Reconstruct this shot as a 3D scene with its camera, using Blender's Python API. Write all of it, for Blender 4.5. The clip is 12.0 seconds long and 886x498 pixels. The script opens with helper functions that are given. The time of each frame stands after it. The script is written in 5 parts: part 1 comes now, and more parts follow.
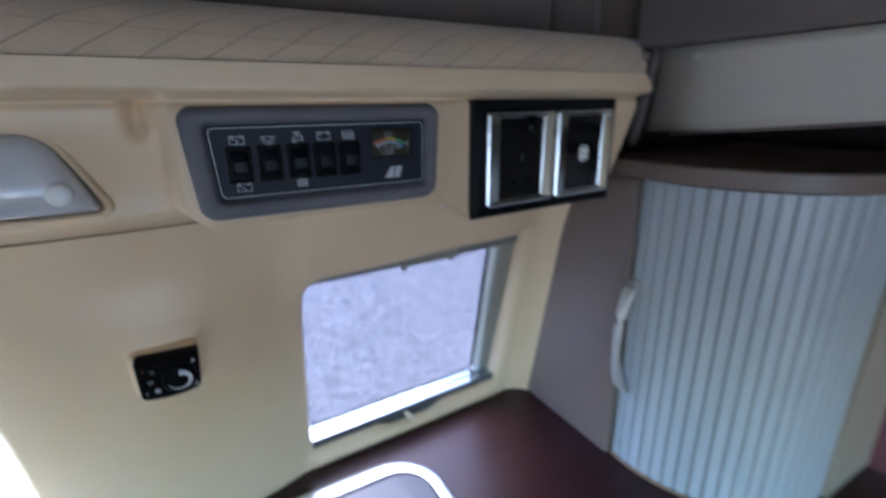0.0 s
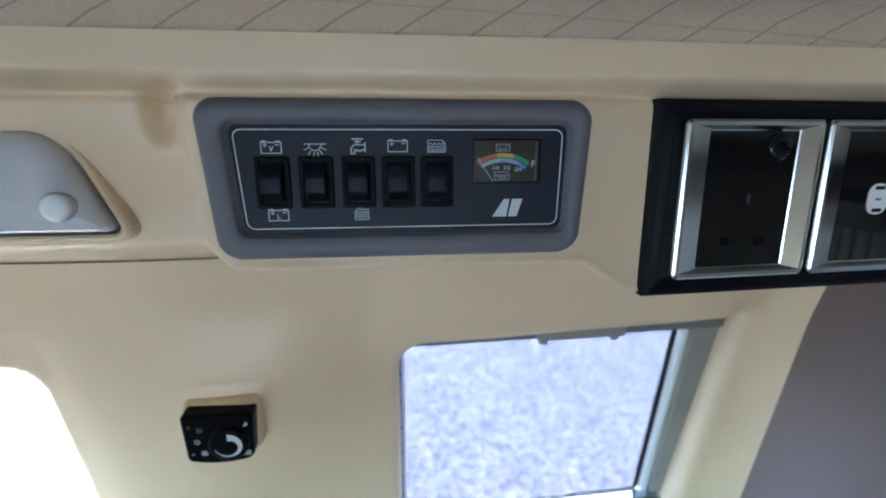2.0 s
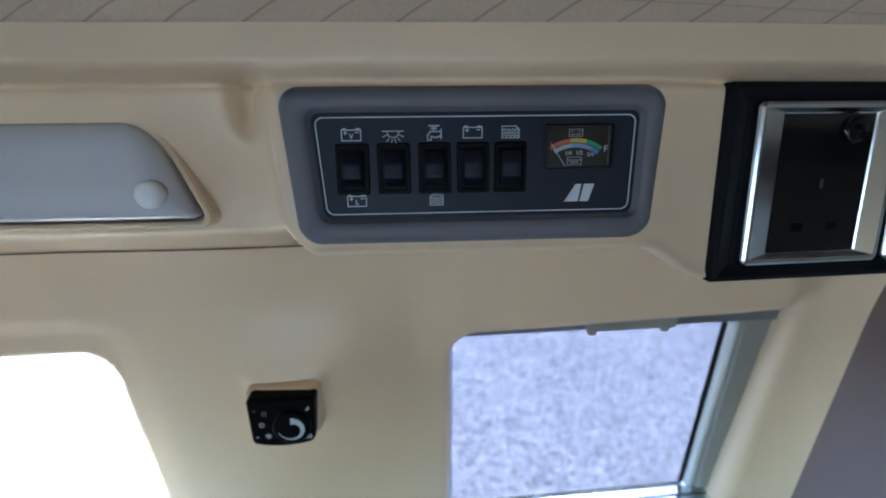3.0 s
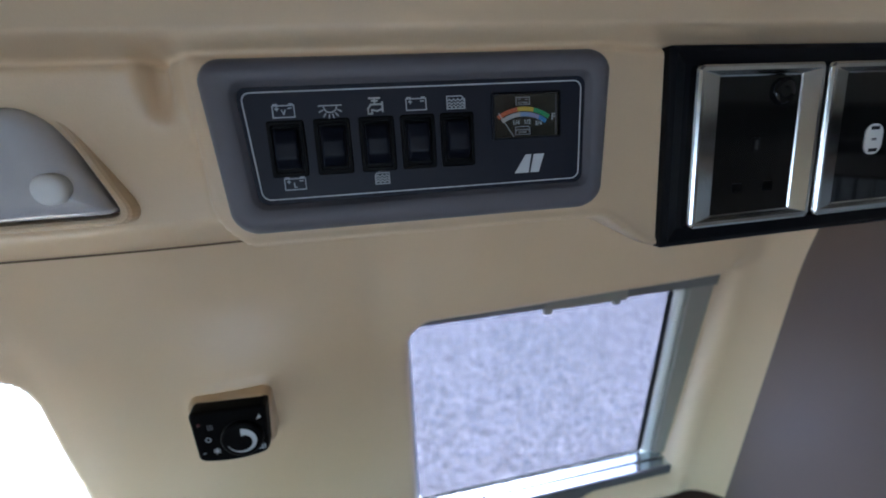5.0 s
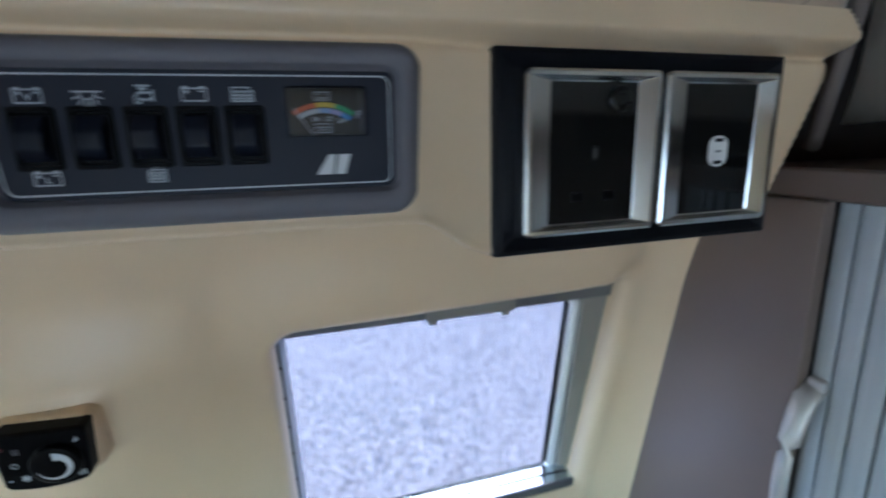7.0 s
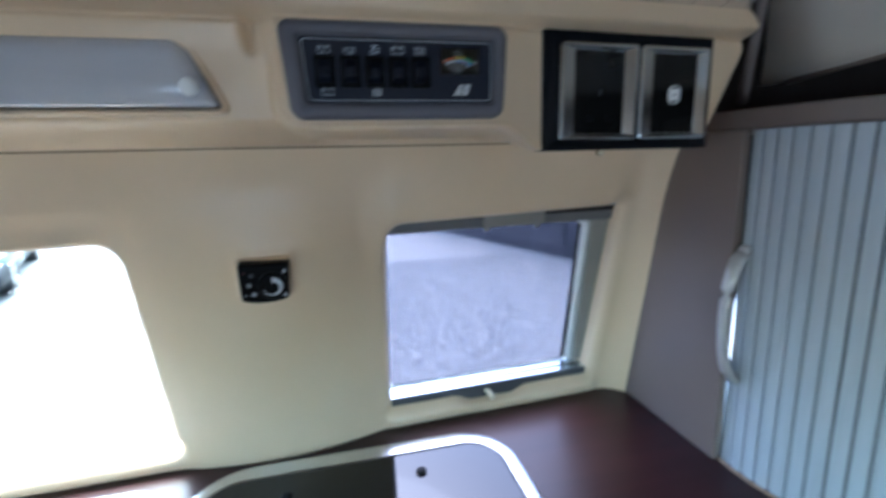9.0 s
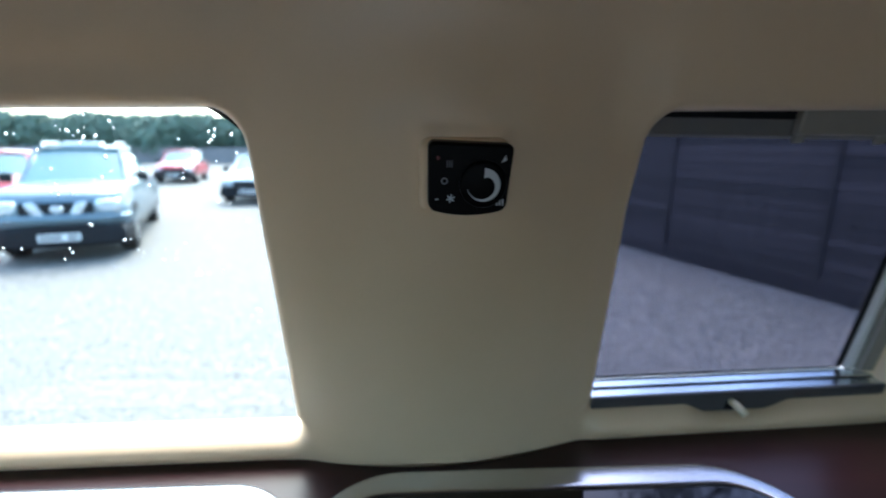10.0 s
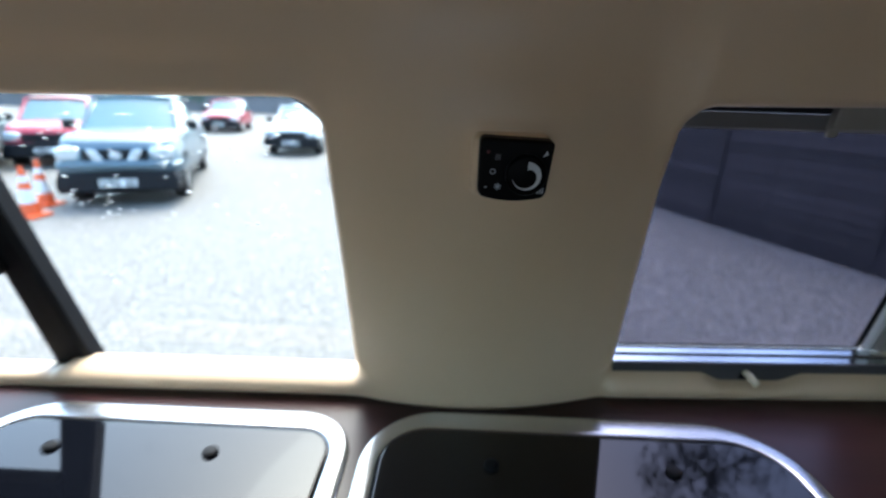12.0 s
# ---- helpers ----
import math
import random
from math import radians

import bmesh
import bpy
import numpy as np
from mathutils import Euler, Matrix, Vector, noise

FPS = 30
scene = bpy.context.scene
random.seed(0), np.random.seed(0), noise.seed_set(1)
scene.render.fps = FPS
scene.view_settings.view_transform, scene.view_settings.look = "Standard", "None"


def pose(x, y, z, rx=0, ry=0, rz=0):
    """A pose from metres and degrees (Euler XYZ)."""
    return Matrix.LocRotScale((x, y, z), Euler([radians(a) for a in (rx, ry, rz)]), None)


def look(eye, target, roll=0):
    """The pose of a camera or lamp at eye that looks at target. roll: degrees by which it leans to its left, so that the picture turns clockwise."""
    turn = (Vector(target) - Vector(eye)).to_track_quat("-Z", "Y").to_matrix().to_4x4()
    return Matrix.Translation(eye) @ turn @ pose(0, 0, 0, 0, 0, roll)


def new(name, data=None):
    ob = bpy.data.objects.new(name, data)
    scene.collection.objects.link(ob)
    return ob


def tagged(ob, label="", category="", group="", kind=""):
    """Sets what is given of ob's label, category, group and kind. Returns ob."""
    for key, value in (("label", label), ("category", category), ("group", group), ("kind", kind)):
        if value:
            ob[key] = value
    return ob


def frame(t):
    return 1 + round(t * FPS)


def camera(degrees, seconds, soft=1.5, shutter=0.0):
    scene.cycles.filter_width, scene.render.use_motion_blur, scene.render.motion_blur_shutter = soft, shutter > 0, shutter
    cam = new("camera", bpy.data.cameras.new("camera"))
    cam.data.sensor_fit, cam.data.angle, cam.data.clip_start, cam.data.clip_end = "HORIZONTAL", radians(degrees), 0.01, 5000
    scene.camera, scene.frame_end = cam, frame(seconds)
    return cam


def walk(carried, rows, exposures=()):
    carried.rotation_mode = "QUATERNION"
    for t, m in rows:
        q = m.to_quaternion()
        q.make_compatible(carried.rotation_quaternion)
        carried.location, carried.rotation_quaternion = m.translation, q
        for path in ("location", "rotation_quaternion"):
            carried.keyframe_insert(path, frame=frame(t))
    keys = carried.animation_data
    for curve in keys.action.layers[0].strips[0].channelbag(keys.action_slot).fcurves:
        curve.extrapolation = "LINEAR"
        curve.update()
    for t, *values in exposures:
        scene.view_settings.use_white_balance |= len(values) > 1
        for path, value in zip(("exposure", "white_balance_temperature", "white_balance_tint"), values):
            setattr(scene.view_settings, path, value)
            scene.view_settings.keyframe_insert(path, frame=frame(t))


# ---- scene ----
cam = camera(88.1, 12.0, soft=1.75, shutter=0.4)
cam.data.dof.use_dof, cam.data.dof.focus_distance, cam.data.dof.aperture_fstop = True, 0.245, 5.6
PATH = [
    (0, (0.014, -0.011, 1.402), (0.936, 1.656, 0.791), -0.6),
    (0.5, (0.042, 0.082, 1.416), (0.705, 1.91, 0.95), -0.5),
    (1, (0.072, 0.132, 1.404), (0.606, 2.016, 0.997), 0.2),
    (1.5, (0.093, 0.123, 1.388), (0.421, 2.049, 0.96), 0.3),
    (2, (0.108, 0.112, 1.378), (0.303, 2.054, 0.942), -0.1),
    (2.5, (0.098, 0.106, 1.374), (0.22, 2.053, 0.933), -0.7),
    (2.7, (0.09, 0.105, 1.373), (0.195, 2.053, 0.933), -0.8),
    (4.3, (0.066, 0.139, 1.364), (0.232, 2.077, 0.901), -2.2),
    (4.5, (0.07, 0.134, 1.361), (0.295, 2.067, 0.897), -2.4),
    (5, (0.08, 0.119, 1.361), (0.399, 2.038, 0.897), -3.3),
    (5.5, (0.07, 0.12, 1.361), (0.456, 2.026, 0.892), -3.7),
    (6, (0.073, 0.117, 1.363), (0.495, 2.016, 0.896), -3.7),
    (6.5, (0.104, 0.133, 1.361), (0.537, 2.032, 0.906), -2.9),
    (7, (0.163, 0.12, 1.354), (0.621, 2.016, 0.913), -1.5),
    (7.2, (0.198, 0.104, 1.359), (0.649, 2.002, 0.918), -1.0),
    (8.8, (0.104, -0.082, 1.308), (0.559, 1.826, 0.919), -1.6),
    (9, (0.046, -0.066, 1.287), (0.499, 1.843, 0.899), -1.6),
    (9.5, (-0.024, 0.055, 1.214), (0.31, 1.981, 0.792), -1.2),
    (10, (-0.063, 0.154, 1.182), (0.057, 2.102, 0.746), 0.7),
    (10.5, (-0.053, 0.198, 1.183), (-0.016, 2.133, 0.682), 1.4),
    (11, (-0.047, 0.221, 1.192), (-0.039, 2.139, 0.626), 1.3),
    (11.5, (-0.044, 0.228, 1.195), (-0.047, 2.127, 0.567), 1.2),
    (12, (-0.073, 0.109, 1.209), (-0.106, 2.01, 0.587), 1.9),
]
EXPOSURES = [(0, 3.53, 5080, 2), (0.5, 3.8, 5200, 1), (1.0, 3.97, 5350, -0.5), (1.5, 4.18, 5240, -3.5), (2.5, 3.85, 4940, -4), (4.5, 3.48, 5240, 0.5), (5.5, 3.48, 5290, 1.0), (7.0, 3.73, 5140, -3), (9.0, 3.52, 5040, -1.5), (9.8, 2.36, 5380, 0), (10.5, 1.92, 5390, 0.5), (11, 2.02, 5490, 1), (11.5, 2.1, 5700, 4), (12, 2.02, 5580, 4)]
walk(cam, [(t, look(eye, target, roll)) for t, eye, target, roll in PATH], EXPOSURES)

# ---- world, sun and fill lamps added in the openings ----
world = bpy.data.worlds.new("world")
scene.world = world
world.use_nodes = True
wn = world.node_tree
sky = wn.nodes.new("ShaderNodeTexSky")
sky.sky_type = "NISHITA"
sky.sun_disc = False
sky.sun_elevation, sky.sun_rotation = radians(56), radians(-4)
sky.air_density, sky.dust_density, sky.ozone_density = 1.0, 3.0, 1.0
wn.nodes["Background"].inputs["Strength"].default_value = 0.48
wn.links.new(sky.outputs["Color"], wn.nodes["Background"].inputs["Color"])
sun = new("sun", bpy.data.lights.new("sun", "SUN"))
sun.data.energy, sun.data.angle, sun.data.color = 0.32, radians(40), (1, 0.965, 0.91)
sun.matrix_world = look((-0.5, 7.0, 10.4), (0, 0, 0))


def opening_fill(name, eye, target, w, h, watts, color):
    lamp = new(name, bpy.data.lights.new(name, "AREA"))
    lamp.data.shape, lamp.data.size, lamp.data.size_y = "RECTANGLE", w, h
    lamp.data.energy, lamp.data.color = watts, color
    lamp.matrix_world = look(eye, target)
    return lamp


# unseen area lamps, added to brighten the room from two openings
opening_fill("door_side_fill", (-0.1, -1.27, 1.02), (-0.1, 0, 1.02), 0.88, 0.44, 0.05, (0.9, 0.96, 1))
opening_fill("windscreen_fill", (-2.3, -0.6, 1.17), (0, 0.1, 1.1), 0.8, 0.44, 0.03, (0.97, 0.98, 1))

# ---- materials ----


def node_mat(name):
    m = bpy.data.materials.new(name)
    m.use_nodes = True
    nt = m.node_tree
    return m, nt, nt.nodes["Principled BSDF"]


def surface(name, color, rough=0.5, metal=0.0, vary=0.12, scale=12.0, fine=300.0, bump=0.0, spec=0.5, coat=0.0, tint=None, stretch=None, rough_vary=0.1):
    """Base colour with broad stains and fine grain, uneven gloss and fine relief, in real-world size."""
    m, nt, p = node_mat(name)
    n, l = nt.nodes, nt.links
    tc = n.new("ShaderNodeTexCoord")
    src = tc.outputs["Object"]
    if stretch:
        mp = n.new("ShaderNodeMapping")
        mp.inputs["Scale"].default_value = stretch
        l.new(src, mp.inputs["Vector"])
        src = mp.outputs["Vector"]
    broad, grain = n.new("ShaderNodeTexNoise"), n.new("ShaderNodeTexNoise")
    broad.inputs["Scale"].default_value, broad.inputs["Detail"].default_value = scale, 4
    grain.inputs["Scale"].default_value, grain.inputs["Detail"].default_value = fine, 3
    l.new(src, broad.inputs["Vector"])
    l.new(src, grain.inputs["Vector"])
    mix1, mix2 = n.new("ShaderNodeMix"), n.new("ShaderNodeMix")
    mix1.data_type = mix2.data_type = "RGBA"
    dark = tint or tuple(c * (1 - 2 * vary) for c in color)
    mix1.inputs["A"].default_value = (*dark, 1)
    mix1.inputs["B"].default_value = (*color, 1)
    ramp = n.new("ShaderNodeMapRange")
    ramp.inputs["From Min"].default_value, ramp.inputs["From Max"].default_value = 0.3, 0.62
    l.new(broad.outputs["Fac"], ramp.inputs["Value"])
    l.new(ramp.outputs["Result"], mix1.inputs["Factor"])
    mix2.blend_type = "MULTIPLY"
    mix2.inputs["Factor"].default_value = vary * 2
    l.new(mix1.outputs["Result"], mix2.inputs["A"])
    l.new(grain.outputs["Fac"], mix2.inputs["B"])
    l.new(mix2.outputs["Result"], p.inputs["Base Color"])
    rr = n.new("ShaderNodeMapRange")
    rr.inputs["To Min"].default_value, rr.inputs["To Max"].default_value = max(0.02, rough - rough_vary), min(1, rough + rough_vary)
    l.new(broad.outputs["Fac"], rr.inputs["Value"])
    l.new(rr.outputs["Result"], p.inputs["Roughness"])
    p.inputs["Metallic"].default_value = metal
    p.inputs["Specular IOR Level"].default_value = spec
    p.inputs["Coat Weight"].default_value = coat
    if bump:
        b = n.new("ShaderNodeBump")
        b.inputs["Strength"].default_value, b.inputs["Distance"].default_value = bump, 0.0006
        l.new(grain.outputs["Fac"], b.inputs["Height"])
        l.new(b.outputs["Normal"], p.inputs["Normal"])
    return m


def quilted(name, color, line):
    """Woven upholstery with lattice stitching in a slanted net."""
    m, nt, p = node_mat(name)
    n, l = nt.nodes, nt.links
    tc, sep = n.new("ShaderNodeTexCoord"), n.new("ShaderNodeSeparateXYZ")
    l.new(tc.outputs["Object"], sep.inputs["Vector"])

    def math_node(op, a, b=None, c=None):
        q = n.new("ShaderNodeMath")
        q.operation = op
        for k, v in enumerate((a, b, c)):
            if v is None:
                continue
            if isinstance(v, (int, float)):
                q.inputs[k].default_value = v
            else:
                l.new(v, q.inputs[k])
        return q.outputs[0]

    run = math_node("ADD", sep.outputs["Z"], math_node("MAXIMUM", math_node("SUBTRACT", sep.outputs["Y"], 0.353), 0.0))
    wob = n.new("ShaderNodeTexNoise")
    wob.inputs["Scale"].default_value = 60
    l.new(tc.outputs["Object"], wob.inputs["Vector"])
    wobble = math_node("MULTIPLY", wob.outputs["Fac"], 0.0012)

    def lines(kx, kr, pitch, width, phase):
        v = math_node("ADD", math_node("MULTIPLY", sep.outputs["X"], kx), math_node("MULTIPLY", run, kr))
        v = math_node("ADD", math_node("ADD", v, wobble), phase)
        v = math_node("ABSOLUTE", math_node("SUBTRACT", math_node("FRACT", math_node("DIVIDE", v, pitch)), 0.5))
        return math_node("LESS_THAN", v, width / pitch)

    both = math_node("MAXIMUM", lines(1.0, -1.65, 0.0365, 0.0011, 0.006), math_node("MULTIPLY", lines(0.04, 1.0, 0.024, 0.0006, 0.0035), 0.4))
    weave = n.new("ShaderNodeTexNoise")
    weave.inputs["Scale"].default_value, weave.inputs["Detail"].default_value = 650, 3
    broad = n.new("ShaderNodeTexNoise")
    broad.inputs["Scale"].default_value = 25
    l.new(tc.outputs["Object"], broad.inputs["Vector"])
    l.new(tc.outputs["Object"], weave.inputs["Vector"])
    mix0, mix = n.new("ShaderNodeMix"), n.new("ShaderNodeMix")
    mix0.data_type = mix.data_type = "RGBA"
    mix0.inputs["A"].default_value = (*[c * 0.6 for c in color], 1)
    mix0.inputs["B"].default_value = (*color, 1)
    l.new(math_node("ADD", math_node("MULTIPLY", broad.outputs["Fac"], 0.5), math_node("MULTIPLY", weave.outputs["Fac"], 0.6)), mix0.inputs["Factor"])
    l.new(mix0.outputs["Result"], mix.inputs["A"])
    mix.inputs["B"].default_value = (*line, 1)
    l.new(math_node("MULTIPLY", both, 0.42), mix.inputs["Factor"])
    l.new(mix.outputs["Result"], p.inputs["Base Color"])
    p.inputs["Roughness"].default_value = 0.9
    p.inputs["Sheen Weight"].default_value = 0.3
    b = n.new("ShaderNodeBump")
    b.inputs["Strength"].default_value, b.inputs["Distance"].default_value = 0.7, 0.0008
    l.new(math_node("SUBTRACT", math_node("MULTIPLY", weave.outputs["Fac"], 0.6), math_node("MULTIPLY", both, 0.8)), b.inputs["Height"])
    l.new(b.outputs["Normal"], p.inputs["Normal"])
    return m


def wood_grain(name, dark, light):
    m, nt, p = node_mat(name)
    n, l = nt.nodes, nt.links
    tc, mp = n.new("ShaderNodeTexCoord"), n.new("ShaderNodeMapping")
    mp.inputs["Scale"].default_value = (2, 34, 60)
    l.new(tc.outputs["Object"], mp.inputs["Vector"])
    a, w = n.new("ShaderNodeTexNoise"), n.new("ShaderNodeTexNoise")
    a.inputs["Scale"].default_value, a.inputs["Detail"].default_value, a.inputs["Distortion"].default_value = 1.6, 8, 0.15
    w.inputs["Scale"].default_value = 8
    l.new(mp.outputs["Vector"], a.inputs["Vector"])
    l.new(tc.outputs["Object"], w.inputs["Vector"])
    r = n.new("ShaderNodeValToRGB")
    r.color_ramp.elements[0].color, r.color_ramp.elements[0].position = (*dark, 1), 0.3
    r.color_ramp.elements[1].color, r.color_ramp.elements[1].position = (*light, 1), 0.72
    l.new(a.outputs["Fac"], r.inputs["Fac"])
    l.new(r.outputs["Color"], p.inputs["Base Color"])
    rr = n.new("ShaderNodeMapRange")
    rr.inputs["To Min"].default_value, rr.inputs["To Max"].default_value = 0.24, 0.40
    p.inputs["Specular IOR Level"].default_value = 0.3
    l.new(w.outputs["Fac"], rr.inputs["Value"])
    l.new(rr.outputs["Result"], p.inputs["Roughness"])
    b = n.new("ShaderNodeBump")
    b.inputs["Strength"].default_value, b.inputs["Distance"].default_value = 0.15, 0.0003
    l.new(a.outputs["Fac"], b.inputs["Height"])
    l.new(b.outputs["Normal"], p.inputs["Normal"])
    return m


def gravel(name):
    m, nt, p = node_mat(name)
    n, l = nt.nodes, nt.links
    tc = n.new("ShaderNodeTexCoord")
    v, big, fine = n.new("ShaderNodeTexVoronoi"), n.new("ShaderNodeTexNoise"), n.new("ShaderNodeTexNoise")
    v.inputs["Scale"].default_value = 50
    big.inputs["Scale"].default_value, big.inputs["Detail"].default_value, big.inputs["Roughness"].default_value = 17.0, 3, 0.6
    fine.inputs["Scale"].default_value = 130
    for q in (v, big, fine):
        l.new(tc.outputs["Object"], q.inputs["Vector"])
    sep = n.new("ShaderNodeSeparateColor")
    l.new(v.outputs["Color"], sep.inputs["Color"])
    r = n.new("ShaderNodeValToRGB")
    cr = r.color_ramp
    cr.elements[0].color, cr.elements[0].position = (0.085, 0.078, 0.069, 1), 0.0
    cr.elements[1].color, cr.elements[1].position = (0.31, 0.288, 0.256, 1), 1.0
    for pos, col in ((0.3, (0.142, 0.133, 0.117, 1)), (0.6, (0.18, 0.168, 0.148, 1)), (0.8, (0.175, 0.172, 0.168, 1))):
        cr.elements.new(pos).color = col
    l.new(sep.outputs["Red"], r.inputs["Fac"])
    mix = n.new("ShaderNodeMix")
    mix.data_type, mix.blend_type = "RGBA", "MULTIPLY"
    mix.inputs["Factor"].default_value = 1.0
    patch = n.new("ShaderNodeMapRange")
    patch.inputs["From Min"].default_value, patch.inputs["From Max"].default_value = 0.36, 0.64
    patch.inputs["To Min"].default_value, patch.inputs["To Max"].default_value = 0.9, 1.04
    patch.clamp = False
    l.new(big.outputs["Fac"], patch.inputs["Value"])
    l.new(r.outputs["Color"], mix.inputs["A"])
    l.new(patch.outputs["Result"], mix.inputs["B"])
    l.new(mix.outputs["Result"], p.inputs["Base Color"])
    p.inputs["Roughness"].default_value = 0.85
    b = n.new("ShaderNodeBump")
    b.inputs["Strength"].default_value, b.inputs["Distance"].default_value, b.invert = 0.4, 0.008, True
    l.new(v.outputs["Distance"], b.inputs["Height"])
    l.new(b.outputs["Normal"], p.inputs["Normal"])
    return m


def clear_glass(name, tint, rough=0.0, gloss=1.0):
    """A thin pane: light goes straight through, tinted, with a Fresnel gloss."""
    m, nt, p = node_mat(name)
    n, l = nt.nodes, nt.links
    t, g, fr, mx = n.new("ShaderNodeBsdfTransparent"), n.new("ShaderNodeBsdfGlossy"), n.new("ShaderNodeLayerWeight"), n.new("ShaderNodeMixShader")
    pw, ad = n.new("ShaderNodeMath"), n.new("ShaderNodeMath")
    t.inputs["Color"].default_value = (*tint, 1)
    g.inputs["Roughness"].default_value = rough
    fr.inputs["Blend"].default_value = 0.5
    pw.operation, pw.inputs[1].default_value = "POWER", 5
    ad.operation, ad.inputs[1].default_value, ad.inputs[2].default_value = "MULTIPLY_ADD", 0.85 * gloss, 0.025 * gloss
    l.new(fr.outputs["Facing"], pw.inputs[0])
    l.new(pw.outputs[0], ad.inputs[0])
    l.new(ad.outputs[0], mx.inputs[0])
    l.new(t.outputs[0], mx.inputs[1])
    l.new(g.outputs[0], mx.inputs[2])
    l.new(mx.outputs[0], n["Material Output"].inputs["Surface"])
    return m


CREAM = surface("cream_moulded_plastic", (0.72, 0.555, 0.36), 0.38, vary=0.03, scale=7, fine=1100, bump=0.16, tint=(0.685, 0.52, 0.33))
FABRIC = quilted("quilted_upholstery", (0.64, 0.49, 0.34), (0.13, 0.085, 0.055))
TAUPE = surface("taupe_headlining", (0.20, 0.163, 0.142), 0.85, vary=0.08, scale=9, fine=700, bump=0.5)
LAMINATE = surface("taupe_laminate", (0.178, 0.134, 0.108), 0.45, vary=0.03, scale=6, fine=500, bump=0.05)
BEIGE = surface("beige_laminate", (0.36, 0.30, 0.225), 0.45, vary=0.03, scale=6, fine=500, bump=0.05)
OFFWHITE = surface("offwhite_laminate", (0.56, 0.505, 0.425), 0.4, vary=0.03, scale=6, fine=500, bump=0.05)
CHERRY = wood_grain("cherry_worktop", (0.019, 0.005, 0.0055), (0.030, 0.008, 0.0085))
SEAM = surface("brown_joint", (0.16, 0.105, 0.055), 0.8, vary=0.1)
EDGE = surface("worktop_edging", (0.45, 0.3, 0.17), 0.5, vary=0.1, scale=30)
GREYPL = surface("grey_soft_plastic", (0.140, 0.132, 0.143), 0.5, vary=0.05, scale=20, fine=1500, bump=0.2, spec=0.35)
NAVY = surface("dark_slate_faceplate", (0.019, 0.0205, 0.030), 0.45, vary=0.05, scale=20, fine=1500, bump=0.05, spec=0.15)
BLACKPL = surface("black_plastic", (0.008, 0.008, 0.010), 0.38, vary=0.08, scale=40, fine=1500, bump=0.1, spec=0.1)
ROCKER = surface("black_rocker_plastic", (0.006, 0.0075, 0.014), 0.45, vary=0.08, scale=60, fine=900, spec=0.26)
GLOSSBLK = surface("gloss_black_insert", (0.008, 0.0078, 0.0075), 0.08, vary=0.1, scale=20, rough_vary=0.04, spec=0.35)
DIAL = surface("olive_black_dial", (0.026, 0.023, 0.014), 0.3, vary=0.1, scale=60)
PRINT = surface("white_print", (0.56, 0.58, 0.6), 0.6, vary=0.03)
PRINTDIM = surface("grey_print", (0.5, 0.52, 0.55), 0.6, vary=0.03)
CHROME = surface("polished_chrome", (0.60, 0.61, 0.60), 0.2, 1.0, vary=0.03, scale=30, fine=900, rough_vary=0.05)
ALU = surface("brushed_aluminium", (0.62, 0.64, 0.66), 0.3, 1.0, vary=0.06, scale=40, fine=300, stretch=(0.2, 8, 8))
GREYALU = surface("dull_grey_aluminium", (0.4, 0.4, 0.39), 0.45, 0.15, vary=0.08, scale=40, fine=300, stretch=(8, 8, 0.3))
RAIL = surface("grey_rail_plastic", (0.15, 0.145, 0.14), 0.5, vary=0.06)
STEEL = surface("satin_stainless_steel", (0.64, 0.66, 0.68), 0.24, 1.0, vary=0.04, scale=15, fine=600, rough_vary=0.06)
LIDGLASS = surface("black_glass_lid", (0.003, 0.0035, 0.005), 0.03, vary=0.1, scale=8, fine=200, spec=0.45, rough_vary=0.02)
SLATE_BLUE = surface("silver_grey_slat", (0.48, 0.51, 0.535), 0.42, 0.0, vary=0.05, scale=30, fine=260, bump=0.08, stretch=(8, 8, 0.3))
# taupe darkened to carry the shade inside the open shelf
TAUPESHADE = surface("taupe_shelf_shade", (0.055, 0.043, 0.036), 0.9, vary=0.12, fine=500, bump=0.3)
GROOVE = surface("dark_groove", (0.025, 0.025, 0.03), 0.7, vary=0.1)
LENS = surface("milky_lamp_lens", (0.53, 0.515, 0.52), 0.13, vary=0.02, scale=15, fine=400, rough_vary=0.02, coat=0.4)
WHITEPL = surface("white_plastic", (0.78, 0.77, 0.74), 0.35, vary=0.02)
RUBBER = surface("black_rubber", (0.008, 0.008, 0.009), 0.7, vary=0.1, fine=900, bump=0.3, spec=0.2)
HANDLE = surface("satin_pewter_handle", (0.55, 0.53, 0.51), 0.38, 0.35, vary=0.06, scale=40, fine=500)
IVORY = surface("ivory_plastic", (0.7, 0.63, 0.45), 0.4, vary=0.04)
BRASS = surface("dull_shutter", (0.05, 0.05, 0.05), 0.5, 0.2, vary=0.05)
RED = surface("gauge_red", (0.62, 0.14, 0.05), 0.5, vary=0.02)
YELLOW = surface("gauge_yellow", (0.7, 0.52, 0.06), 0.5, vary=0.02)
GREEN = surface("gauge_green", (0.07, 0.42, 0.16), 0.5, vary=0.02)
PALEBLUE = surface("gauge_pale_blue", (0.3, 0.45, 0.75), 0.5, vary=0.02)
MIDBLUE = surface("gauge_blue", (0.1, 0.32, 0.75), 0.5, vary=0.02)
LILAC = surface("gauge_lilac", (0.42, 0.4, 0.68), 0.5, vary=0.02)
LED = surface("dim_red_led", (0.09, 0.004, 0.007), 0.3, vary=0.02)
GRAVEL = gravel("crushed_gravel")
